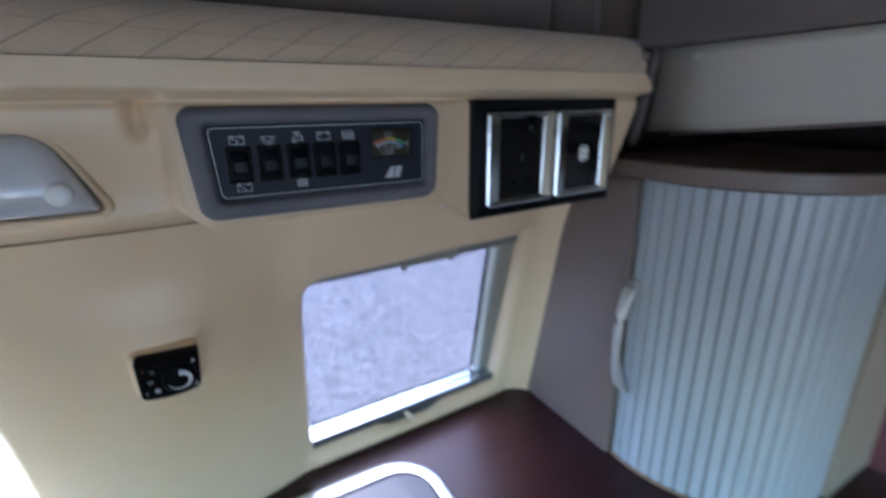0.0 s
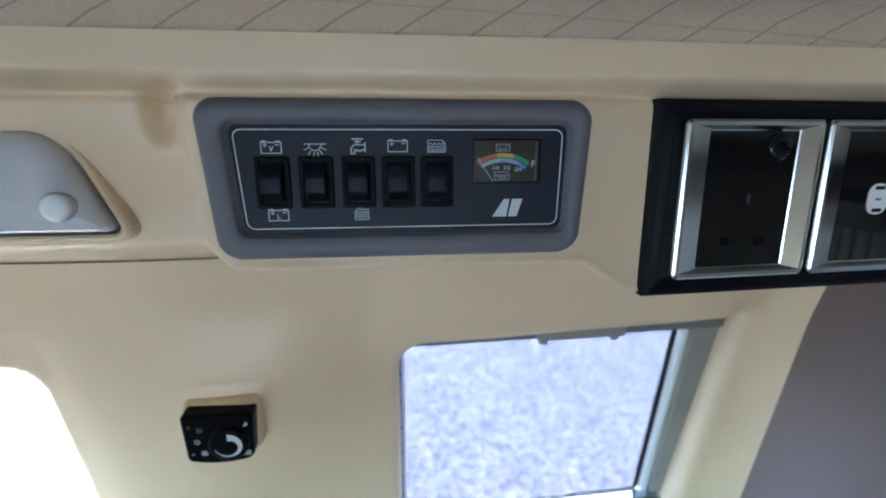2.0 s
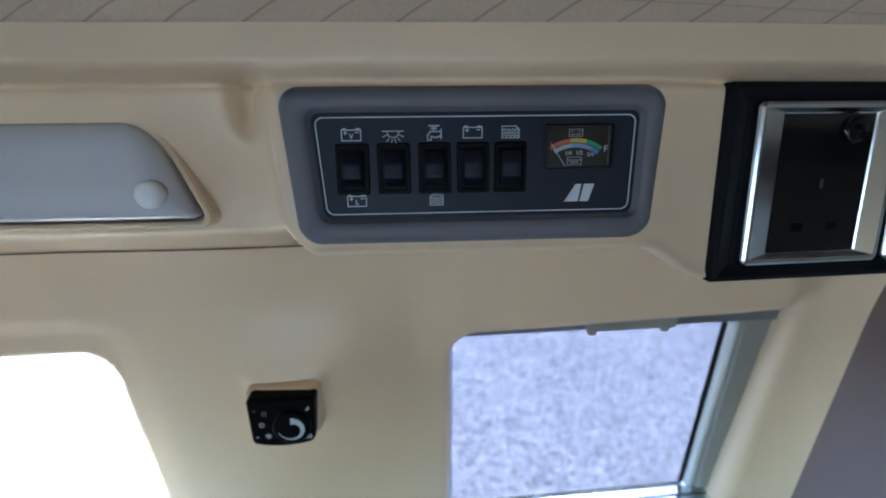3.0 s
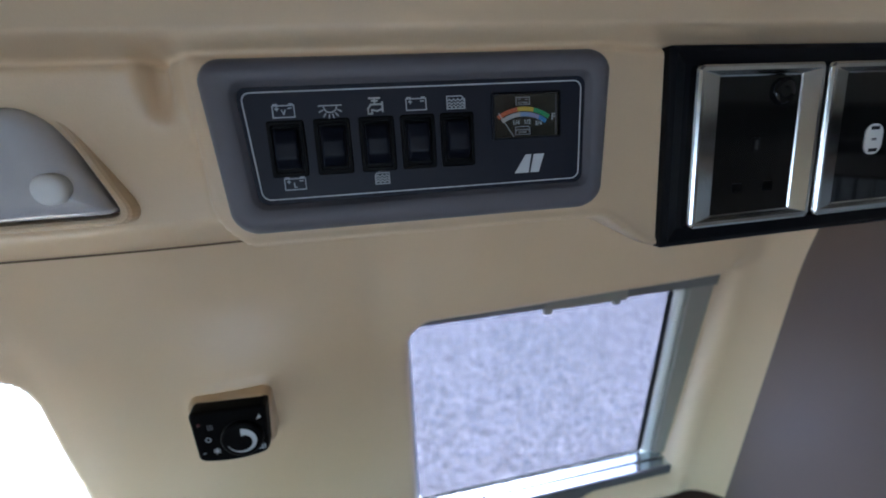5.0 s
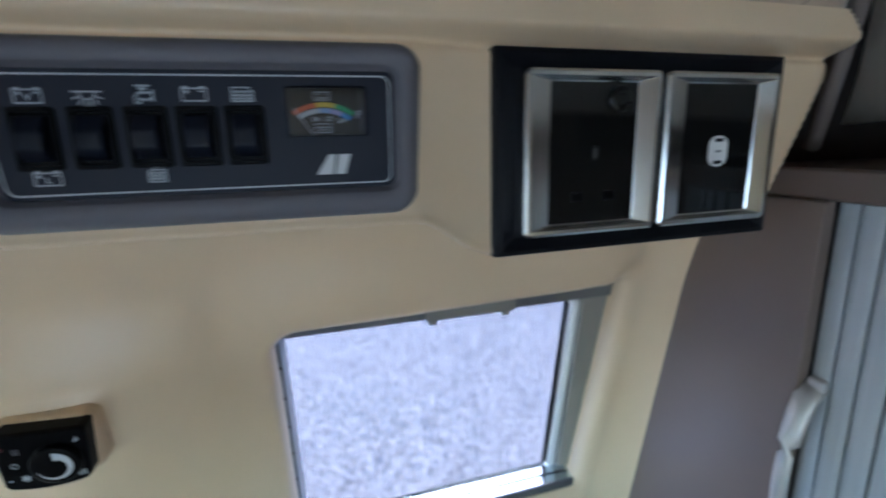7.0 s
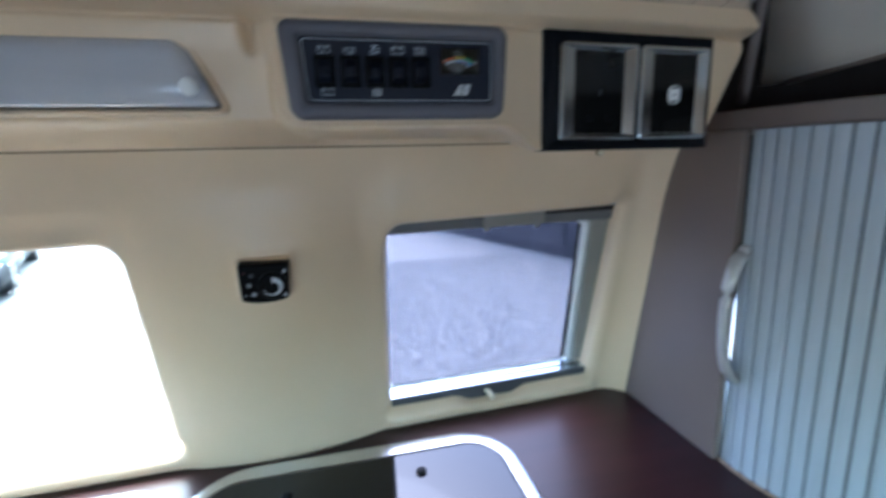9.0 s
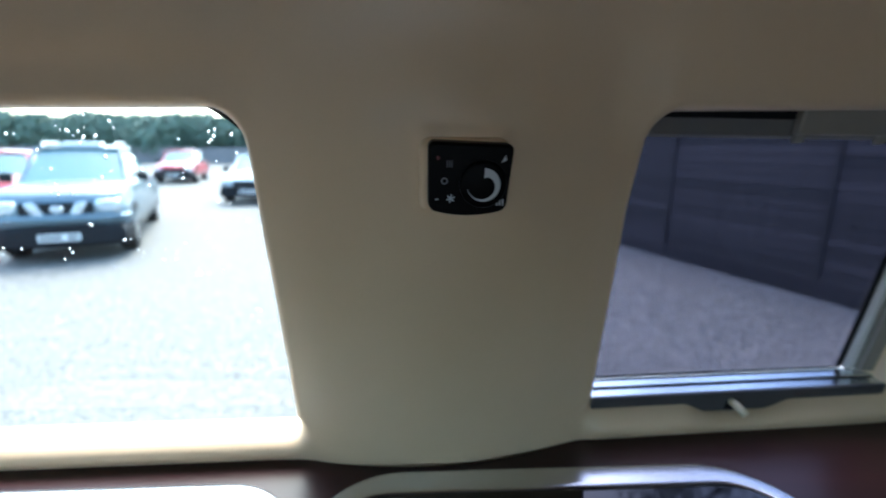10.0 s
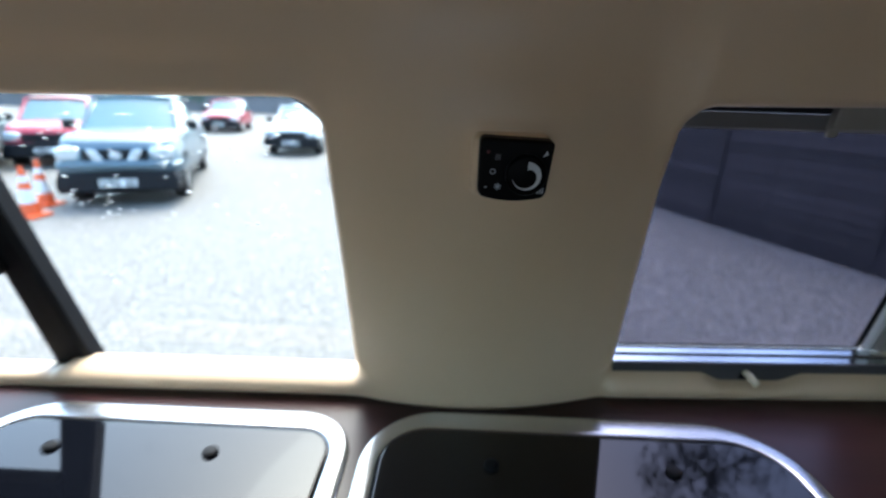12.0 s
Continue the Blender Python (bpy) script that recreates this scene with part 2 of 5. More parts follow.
FENCE = surface("dark_stained_timber", (0.05, 0.04, 0.042), 0.8, vary=0.2, scale=3, fine=60, bump=0.5, stretch=(6, 6, 0.6))
# far foliage: distance haze is mixed into this paler, bluer green
HEDGE = surface("haze_tinted_foliage", (0.13, 0.20, 0.15), 0.7, vary=0.2, scale=1.2, fine=20)
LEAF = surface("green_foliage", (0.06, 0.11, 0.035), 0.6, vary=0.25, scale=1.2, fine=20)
fnt = FENCE.node_tree
fin, fhs = fnt.nodes.new("ShaderNodeObjectInfo"), fnt.nodes.new("ShaderNodeHueSaturation")
fmr = fnt.nodes.new("ShaderNodeMapRange")
fmr.inputs["To Min"].default_value, fmr.inputs["To Max"].default_value = 0.65, 1.4
flk = fnt.nodes["Principled BSDF"].inputs["Base Color"].links[0]
fnt.links.new(flk.from_socket, fhs.inputs["Color"])
fnt.links.new(fin.outputs["Random"], fmr.inputs["Value"])
fnt.links.new(fmr.outputs["Result"], fhs.inputs["Value"])
fnt.links.new(fhs.outputs["Color"], fnt.nodes["Principled BSDF"].inputs["Base Color"])
BARK = surface("rough_bark", (0.12, 0.09, 0.07), 0.9, vary=0.2, scale=6, fine=60, bump=0.8)
PAINT_SILVER = surface("silver_blue_car_paint", (0.09, 0.135, 0.17), 0.35, 0.3, vary=0.03, coat=0.4)
PAINT_RED = surface("red_car_paint", (0.42, 0.03, 0.05), 0.3, vary=0.03, coat=0.4)
PAINT_WHITE = surface("white_car_paint", (0.72, 0.74, 0.76), 0.25, vary=0.03, coat=1.0)
TRIM = surface("black_bumper_plastic", (0.010, 0.011, 0.014), 0.6, vary=0.1, spec=0.2)
# base colour lightened to blue-grey for the sky mirrored in the windscreens
CARGLASS = surface("sky_tinted_car_glass", (0.10, 0.19, 0.21), 0.08, vary=0.05, spec=0.6, coat=0.0, rough_vary=0.02)
HEADLAMP = surface("clear_headlamp", (0.65, 0.7, 0.74), 0.1, 0.6, vary=0.05)
TYRE = surface("tyre_rubber", (0.01, 0.01, 0.011), 0.9, vary=0.15, fine=200, bump=0.4)
ORANGE = surface("orange_cone_plastic", (0.75, 0.11, 0.02), 0.5, vary=0.06)
REFLECT = surface("white_cone_sleeve", (0.75, 0.75, 0.74), 0.4, vary=0.06)
CLADDING = surface("weathered_grey_cladding", (0.2, 0.19, 0.2), 0.8, vary=0.15, scale=0.6, fine=6, stretch=(3, 3, 0.3))
PANE = clear_glass("clear_pane", (0.78, 0.78, 0.735))
TINTED = clear_glass("tinted_pane", (0.395, 0.385, 0.425), gloss=0.35)
DROP, dnt, _ = node_mat("water_drop")
dg = dnt.nodes.new("ShaderNodeBsdfGlass")
dg.inputs["IOR"].default_value, dg.inputs["Roughness"].default_value = 1.33, 0.0
dm, dw = dnt.nodes.new("ShaderNodeMixShader"), dnt.nodes.new("ShaderNodeBsdfTranslucent")
dw.inputs["Color"].default_value = (0.92, 0.95, 0.97, 1)
dm.inputs[0].default_value = 0.2
dnt.links.new(dg.outputs[0], dm.inputs[1])
dnt.links.new(dw.outputs[0], dm.inputs[2])
dnt.links.new(dm.outputs[0], dnt.nodes["Material Output"].inputs["Surface"])
TRACK = surface("polished_track_aluminium", (0.68, 0.76, 0.8), 0.18, 1.0, vary=0.04, scale=40, fine=300, stretch=(0.2, 8, 8), rough_vary=0.05)
CHANNEL = surface("greige_channel", (0.27, 0.25, 0.215), 0.5, vary=0.05, scale=30, fine=400)
GASKET = surface("dark_grey_rubber", (0.085, 0.085, 0.09), 0.4, vary=0.1, fine=700, bump=0.2, spec=0.3)
CTLBLACK = surface("matt_black_housing", (0.0035, 0.003, 0.003), 0.45, vary=0.08, scale=60, fine=1500, bump=0.1, spec=0.07)
GAUGEGLASS = clear_glass("gauge_window", (0.9, 0.9, 0.9))

# ---- building helpers ----


def thing(name, m, label="", category="", group="", kind=""):
    ob = new(name)
    ob.matrix_world = m
    ob.empty_display_size = 0.02
    return tagged(ob, label, category, group, kind)


def finish(me, material, smooth):
    me.materials.append(material)
    if smooth:
        me.polygons.foreach_set("use_smooth", [True] * len(me.polygons))
        me.update()


def part(name, bm, material, parent=None, label="", smooth=False, kind=""):
    bmesh.ops.recalc_face_normals(bm, faces=bm.faces)
    me = bpy.data.meshes.new(name)
    bm.to_mesh(me)
    bm.free()
    finish(me, material, smooth)
    ob = new(name, me)
    ob.parent = parent
    return tagged(ob, label, kind=kind)


def raw(name, verts, faces, material, parent=None, label="", smooth=False, kind="", category=""):
    me = bpy.data.meshes.new(name)
    me.from_pydata([tuple(v) for v in verts], [], [tuple(f) for f in faces])
    me.update()
    finish(me, material, smooth)
    ob = new(name, me)
    ob.parent = parent
    return tagged(ob, label, category, kind=kind)


def box(x0, x1, y0, y1, z0, z1, bevel=0.0, seg=2, bm=None):
    b = bmesh.new()
    bmesh.ops.create_cube(b, size=1, matrix=Matrix.Translation(((x0 + x1) / 2, (y0 + y1) / 2, (z0 + z1) / 2)) @ Matrix.Diagonal((x1 - x0, y1 - y0, z1 - z0, 1)))
    if bevel:
        bmesh.ops.bevel(b, geom=b.edges[:], offset=bevel, segments=seg, affect="EDGES", profile=0.5)
    return merge(bm, b)


def merge(bm, b):
    if bm is None:
        return b
    me = bpy.data.meshes.new("tmp")
    b.to_mesh(me)
    b.free()
    bm.from_mesh(me)
    bpy.data.meshes.remove(me)
    return bm


def rrect(x0, x1, z0, z1, r, n=5):
    """A rounded rectangle in x and z, anticlockwise."""
    r = max(1e-5, min(r, (x1 - x0) / 2 - 1e-5, (z1 - z0) / 2 - 1e-5))
    out = []
    for cx, cz, a0 in ((x1 - r, z1 - r, 0), (x0 + r, z1 - r, 90), (x0 + r, z0 + r, 180), (x1 - r, z0 + r, 270)):
        for k in range(n + 1):
            a = radians(a0 + 90 * k / n)
            out.append((cx + r * math.cos(a), cz + r * math.sin(a)))
    return out


def circle(cx, cz, r, n=24):
    return [(cx + r * math.cos(2 * math.pi * k / n), cz + r * math.sin(2 * math.pi * k / n)) for k in range(n)]


def loft(rings, cap0=True, cap1=True, closed=False, bm=None):
    """Rings of equally many 3D points, joined one to the next."""
    bm = bm or bmesh.new()
    vs = [[bm.verts.new(p) for p in ring] for ring in rings]
    n = len(rings[0])
    pairs = list(zip(vs, vs[1:])) + ([(vs[-1], vs[0])] if closed else [])
    for a, b in pairs:
        for k in range(n):
            bm.faces.new((a[k], a[(k + 1) % n], b[(k + 1) % n], b[k]))
    if not closed:
        if cap0:
            bm.faces.new(vs[0])
        if cap1:
            bm.faces.new(vs[-1])
    return bm


def plate(shape, steps, bm=None):
    """shape(inset) -> 2D ring; steps of (inset, y): a plate built up towards the viewer (-y)."""
    return loft([[(x, y, z) for x, z in shape(i)] for i, y in steps], bm=bm)


def flat(pts, y, thick=0.0004, bm=None):
    return loft([[(x, y, z) for x, z in pts], [(x, y - thick, z) for x, z in pts]], bm=bm)


def strokes(lines, width, y, thick=0.0003, bm=None):
    bm = bm or bmesh.new()
    for pts in lines:
        for (x0, z0), (x1, z1) in zip(pts, pts[1:]):
            d = math.hypot(x1 - x0, z1 - z0) or 1e-6
            ux, uz = (x1 - x0) / d * width / 2, (z1 - z0) / d * width / 2
            flat([(x0 - ux + uz, z0 - uz - ux), (x1 + ux + uz, z1 + uz - ux), (x1 + ux - uz, z1 + uz + ux), (x0 - ux - uz, z0 - uz + ux)], y, thick, bm)
    return bm


def lettering(body, size, x, y, z, material, parent, align="CENTER", shear=0.0):
    cu = bpy.data.curves.new("writing", "FONT")
    cu.body, cu.size, cu.align_x, cu.align_y, cu.shear = body, size, align, "CENTER", shear
    cu.extrude, cu.offset = 0.0001, size * 0.025
    ob = bpy.data.objects.new("tmp", cu)
    scene.collection.objects.link(ob)
    bpy.context.view_layer.update()
    me = bpy.data.meshes.new_from_object(ob.evaluated_get(bpy.context.evaluated_depsgraph_get()))
    bpy.data.objects.remove(ob)
    me.materials.clear()
    me.materials.append(material)
    t = new("writing", me)
    t.parent = parent
    t.matrix_local = pose(x, y, z, 90, 0, 0)
    return t


def sweep_tube(pts, radii, n=10, bm=None):
    """A tube along points, with a radius (or a pair) at each."""
    rings = []
    for k, p in enumerate(pts):
        p = Vector(p)
        d = (Vector(pts[min(k + 1, len(pts) - 1)]) - Vector(pts[max(k - 1, 0)])).normalized()
        a = d.orthogonal().normalized() if abs(d.z) > 0.99 else d.cross(Vector((0, 0, 1))).normalized()
        b = d.cross(a).normalized()
        ra, rb = radii[k] if isinstance(radii[k], tuple) else (radii[k], radii[k])
        rings.append([p + a * ra * math.cos(2 * math.pi * j / n) + b * rb * math.sin(2 * math.pi * j / n) for j in range(n)])
    return loft(rings, bm=bm)


def step(v):
    v = np.clip(v, 0, 1)
    return v * v * (3 - 2 * v)


# ---- the moulded side wall ----


def wall_y(x, z):
    """Depth of the moulded lining: leaning wall, swelling pillar, overhang under the fascia, rounded far corner."""
    s = np.where(x > 0.11, 0.05 * (x - 0.11), 0.075 * np.maximum(x - 0.11, -0.3) + 0.02 * np.minimum(x + 0.19, 0))
    y = 0.492 + (1.201 - z) * 0.19 + s
    u = np.clip(np.abs((x + 0.033) / 0.139), 0, 1)
    y = y - 0.03 * (1 - u * u) ** 1.3 * (1 - 0.65 * step((z - 1.19) / 0.08)) * (1 - 0.25 * step((1.0 - z) / 0.1))
    y = y - 1.35 * np.maximum(z - 1.2, 0) ** 2
    y = y - 0.012 * step((z - 1.13) / 0.08) * step((x - 0.07) / 0.05) * step((0.47 - x) / 0.05) * (1 - step((z - 1.22) / 0.07))
    y = y - 0.024 * np.clip((x - 0.452) / 0.041, 0, 1.1) ** 2
    # rolled lips under the windows, and the shoulder over the left-hand one
    lip = np.maximum(step((x - 0.095) / 0.02), step((-0.15 - x) / 0.03))
    y = y - 0.009 * np.exp(-(((z - 0.913) / 0.012) ** 2)) * lip * (1 - step((x - 0.43) / 0.03))
    y = y + 0.006 * step((1.247 - z) / 0.022) * step((-0.135 - x) / 0.06)
    # pad behind the heater control
    px, pz = np.abs(x + 0.032) - 0.022, np.abs(z - 1.168) - 0.017
    pad = np.maximum(px, pz)
    return y - 0.003 * step((0.0115 - pad) / 0.008)


def opening_right(x, z):
    zb = 0.9375 - 0.0135 * step((x - 0.205) / 0.03) * step((0.325 - x) / 0.03)
    zt = 1.2095 + 0.024 * (x - 0.11)
    return rounded(x, z, 0.1062, 0.4310 + 0.054 * (z - 0.95), zb, zt, (0.022, 0.006, 0.005, 0.005))


def opening_left(x, z):
    zb = 0.924 - 0.01 * step((-0.482 - x) / 0.02)
    zt = 1.207 - 0.02 * np.minimum(x + 0.2, 0) * -1
    xr = -0.1677 - 0.0445 * (z - 0.93)
    return rounded(x, z, -1.0 + 0 * x, xr, zb, zt, (0.03, 0.026, 0.006, 0.006))


def rounded(x, z, x0, x1, z0, z1, radii):
    """Signed distance to a rounded opening (negative inside); radii: tl, tr, br, bl."""
    cx, cz, hx, hz = (x0 + x1) / 2, (z0 + z1) / 2, (x1 - x0) / 2, (z1 - z0) / 2
    u, v = x - cx, z - cz
    r = np.where(v > 0, np.where(u > 0, radii[1], radii[0]), np.where(u > 0, radii[2], radii[3]))
    qx, qz = np.abs(u) - hx + r, np.abs(v) - hz + r
    return np.minimum(np.maximum(qx, qz), 0) + np.hypot(np.maximum(qx, 0), np.maximum(qz, 0)) - r


def either(x, z):
    return np.minimum(opening_right(x, z), opening_left(x, z))


def sheet(xs, zs, depth, hole=None, reveal=0.0, flip=False):
    """A sheet y = depth(x, z) over a grid, with openings cut clean along their outline and a reveal running back."""
    gx, gz = np.meshgrid(xs, zs)
    gx, gz = gx.ravel().copy(), gz.ravel().copy()
    nx, nz = len(xs), len(zs)
    idx = np.arange(nx * nz).reshape(nz, nx)
    quads = np.stack([idx[:-1, :-1], idx[:-1, 1:], idx[1:, 1:], idx[1:, :-1]], -1).reshape(-1, 4)
    if hole is not None:
        d = hole(gx, gz)
        inside = d < 0
        quads = quads[~inside[quads].all(1)]
        e = 1e-4
        for _ in range(3):
            dd = hole(gx, gz)
            ddx, ddz = (hole(gx + e, gz) - dd) / e, (hole(gx, gz + e) - dd) / e
            n2 = np.maximum(ddx**2 + ddz**2, 0.3)
            near = inside & (np.abs(dd) < 0.02)
            gx[near] -= (dd * ddx / n2)[near]
            gz[near] -= (dd * ddz / n2)[near]
    y = depth(gx, gz)
    verts = [tuple(v) for v in np.stack([gx, y, gz], 1)]
    faces = [tuple(int(i) for i in q) for q in quads]
    if hole is not None and reveal:
        count = {}
        for q in faces:
            for k in range(4):
                a, b = q[k], q[(k + 1) % 4]
                count.setdefault((min(a, b), max(a, b)), []).append((a, b))
        back = {}
        for sides in count.values():
            if len(sides) != 1:
                continue
            a, b = sides[0]
            if not (inside[a] and inside[b]):
                continue
            for v in (a, b):
                if v not in back:
                    back[v] = len(verts)
                    verts.append((verts[v][0], verts[v][1] + reveal, verts[v][2]))
            faces.append((b, a, back[a], back[b]))
    used = sorted({i for f in faces for i in f})
    at = {v: k for k, v in enumerate(used)}
    faces = [tuple(at[i] for i in f) for f in faces]
    return [verts[i] for i in used], ([f[::-1] for f in faces] if flip else faces)


def lining_depth(x, z):
    d = either(x, z)
    low = step((0.95 - z) / 0.016)
    r = 0.006 + np.where(x > 0, 0.015, 0.009) * np.maximum(low, step((x - 0.418) / 0.016))
    k = np.clip(r - d, 0, r)
    return wall_y(x, z) + r - np.sqrt(np.maximum(r * r - k * k, 0))


v, f = sheet(np.linspace(-1.05, 0.4935, 412), np.linspace(0.8985, 1.306, 110), lining_depth, either, 0.02)
tagged(raw("wall_lining", v, f, CREAM, smooth=True), "cream moulded plastic lining of the camper's side wall", "wall lining", kind="structure")

# outer metal skin behind the lining, with larger rounded window holes


def skin_hole(x, z):
    a = rounded(x, z, 0.077, 0.484, 0.9, 1.236, (0.03, 0.03, 0.02, 0.02))
    b = rounded(x, z, -1.02, -0.150 - 0.03 * (z - 0.93), 0.86, 1.222, (0.05, 0.074, 0.02, 0.02))
    return np.minimum(a, b)


def skin_depth(x, z):
    s = np.where(x > 0.11, 0.05 * (x - 0.11), 0.075 * np.maximum(x - 0.11, -0.3))
    return 0.492 + (1.201 - z) * 0.19 + s + 0.034


v, f = sheet(np.linspace(-1.3, 0.75, 206), np.linspace(0.6, 1.45, 86), skin_depth, skin_hole, 0.012)
tagged(raw("wall_skin", v, f, RUBBER, smooth=True), "black sealed inner edge of the van's window surround", "window surround", kind="structure")

# ---- overhead fascia ----


def fascia_depth(x, z):
    zb = 1.312 - 0.0225 * step((x - 0.205) / 0.045)
    r = 0.028
    t = np.clip(r - (z - zb), 0, r)
    xl = -0.001 + r - np.sqrt(np.maximum(r * r - t * t, 0))
    back = wall_y(x, np.minimum(z, 1.306)) + 0.002
    lamp = 0.380 - 0.017 * step((z - 1.335) / 0.07)
    lamp = back + (lamp - back) * step((z - 1.301) / 0.026)
    block = 0.3515 + 0.011 * step((x - 0.2) / 0.05) + 0.06 * np.maximum(0, x - 0.25)
    block = back + (block - back) * step((z - zb + 0.003) / 0.0055)
    y = lamp + (block - lamp) * step((x - xl) / 0.011)
    band = 0.3445 + 0.045 * np.maximum(0, x - 0.2)
    y = y + (band - y) * step((z - 1.4035) / 0.010)
    y = y + 0.0035 * np.exp(-(((z - 1.4045) / 0.0026) ** 2))
    y = y + 0.017 * np.exp(-(((x + 0.0105) / 0.0055) ** 2)) * step((z - 1.372) / 0.022) * step((1.4085 - z) / 0.004)
    xr = 0.453 + 0.043 * np.clip((z - 1.308) / 0.085, 0, 1)
    xr = xr - 0.014 * np.clip((z - 1.410) / 0.0195, 0, 1) ** 2
    y = y - 0.0016 * np.exp(-(((z - zb - 0.0045) / 0.0022) ** 2)) * step((x - xl) / 0.011)
    return y + (0.45 - y) * step((x - xr) / 0.02)


v, f = sheet(np.linspace(-1.0, 0.504, 500), np.linspace(1.278, 1.4295, 112), fascia_depth)
# the underside of the socket block climbs back to the wall
v = [(x, y, z + 0.0185 * float(step((x - 0.205) / 0.045)) * min(max((y - 0.366) / 0.09, 0), 1) * min(max((1.33 - z) / 0.03, 0), 1)) for x, y, z in v]
fascia = tagged(raw("overhead_fascia", v, f, CREAM, smooth=True), "cream moulded overhead fascia carrying the switch panel and sockets", "fascia", kind="structure")
cx = np.linspace(-1.0, 0.45, 160)
cz = 1.3015 + 0 * cx
cv = [(x, float(wall_y(np.array(x), np.array(z + e))) - 0.001, z + e) for e in (0, 0.0016) for x, z in zip(cx, cz)]
raw("crease", cv, [(k, k + 1, k + 161, k + 160) for k in range(159)], SEAM, fascia, "brown joint under the fascia")

prof = [(0.3565, 1.4215), (0.3495, 1.4265), (0.348, 1.437), (0.3525, 1.452), (0.360, 1.4615), (0.371, 1.468), (0.39, 1.472), (0.46, 1.474), (0.6, 1.474), (0.6, 1.4215)]
rings = []
for k in range(70):
    x = -1.0 + 1.497 * k / 69
    sq = 1 if k < 69 else 0.8
    rings.append([(x, 0.42 + (y + 0.035 * max(0, x - 0.2) - 0.42) * sq, 1.45 + (z - 1.45) * sq) for y, z in prof])
rings.append([(0.5015, 0.42 + (y + 0.0105 - 0.42) * 0.45, 1.45 + (z - 1.45) * 0.45) for y, z in prof])
pad = tagged(part("padded_pelmet", loft(rings), FABRIC, smooth=True), "taupe quilted upholstered pelmet with lattice stitching", "pelmet")
pad.data.shade_smooth()
part("button", plate(lambda i: circle(0.482, 1.449, 0.006 - i), [(0, 0.375), (0, 0.361), (0.002, 0.3595)]), TAUPE, pad, "small covered stud")

# ---- shell of the van: floor, roof, far walls with their openings ----


def slab(name, x0, x1, y0, y1, z0, z1, material, label, category):
    return tagged(part(name, box(x0, x1, y0, y1, z0, z1, 0.004), material), label, category, kind="structure")


slab("floor", -2.4, 1.3, -1.3, 0.62, -0.06, 0.0, LAMINATE, "plain vinyl floor of the van", "floor")
slab("underbody", -2.35, 1.25, -1.25, 0.6, -0.659, -0.061, TRIM, "dark underbody of the van standing on the gravel", "underbody")
slab("ceiling", -2.4, 1.3, -1.3, 0.62, 1.92, 1.97, TAUPE, "taupe fabric headlining of the raised roof", "ceiling")
slab("wall_upper", -2.4, 1.3, 0.56, 0.62, 1.476, 1.918, TAUPE, "taupe lined upper side wall", "wall")
slab("wall_lower", -2.4, 1.3, 0.63, 0.68, 0.0, 0.62, TAUPE, "lower side wall behind the kitchen unit", "wall")
slab("wall_cab", -2.4, -1.05, 0.54, 0.6, 0.0, 1.474, CREAM, "cream lining of the cab side wall", "wall")
slab("wall_rear", 1.24, 1.3, -1.3, 0.56, 0.0, 1.92, TAUPE, "taupe lined rear end of the van", "wall")
# unseen wall; its opening is sized and placed to light the lining opposite
for x0, x1, z0, z1 in ((-2.4, -0.55, 0, 1.92), (0.35, 1.24, 0, 1.92), (-0.55, 0.35, 1.25, 1.92), (-0.55, 0.35, 0, 0.79)):
    slab("wall_door_side", x0, x1, -1.3, -1.24, z0, z1, CREAM, "cream lining round an unseen opening placed for its light", "wall")
for y0, y1, z0, z1 in ((-1.24, 0.54, 0, 0.95), (-1.24, 0.54, 1.4, 1.92), (-1.24, -1.0, 0.95, 1.4), (-0.2, 0.54, 0.95, 1.4)):
    slab("wall_front", -2.4, -2.34, y0, y1, z0, z1, TAUPE, "lining above and below the windscreen", "wall")

# ---- right-hand window with its sliding frame ----


def window_plane(x, z, off):
    return 0.492 + (1.201 - z) * 0.19 + 0.05 * (x - 0.11) + off


def leaning_ring(ring, off, plane=window_plane):
    return [(x, plane(x, z, off), z) for x, z in ring]


def frame_profile(x0, x1, z0, z1, r, width, off0, off1, plane=window_plane, chamfer=0.003):
    c = chamfer
    rings = [(0, off1), (0, off0 + c), (c, off0), (width - c, off0), (width, off0 + c), (width, off1)]
    return loft([leaning_ring(rrect(x0 + i, x1 - i, z0 + i, z1 - i, max(r - i, 0.004), 6), o, plane) for i, o in rings], closed=True)


win = thing("window_1", pose(0, 0, 0), "sliding side window in an aluminium frame with tinted glass", "window", kind="structure")
part("window_frame", frame_profile(0.079, 0.480, 0.905, 1.238, 0.022, 0.024, 0.012, 0.05), GREYALU, win, "dull aluminium frame")
part("brush_seal", loft([[(x, window_plane(x, z, o), z) for x, o in ((0.4005, 0.0398), (0.4005, 0.0388), (0.4015, 0.0384), (0.4068, 0.0384), (0.4068, 0.0398))] for z in (0.951, 1.2)]), RUBBER, win, "black brush seal")
part("channel", loft([[(x, window_plane(x, z, o), z) for x, o in ((0.4142, 0.048), (0.4142, 0.036), (0.4165, 0.036), (0.418, 0.027), (0.4535, 0.0235), (0.4535, 0.048))] for z in (0.951, 1.2)]), CHANNEL, win, "greige channel beside the sash")
for z0, o0, o1 in ((0.9445, 0.0092, 0.0215), (0.9475, 0.0225, 0.0385)):
    part("sliding_track", loft([[(x, window_plane(x, z, o), z) for z, o in ((z0 - 0.012, o1), (z0 - 0.012, o0), (z0 - 0.0012, o0), (z0, o0 + 0.0012), (z0 + 0.0006, o1))] for x in (0.109, 0.43)]), TRACK, win, "polished aluminium track")
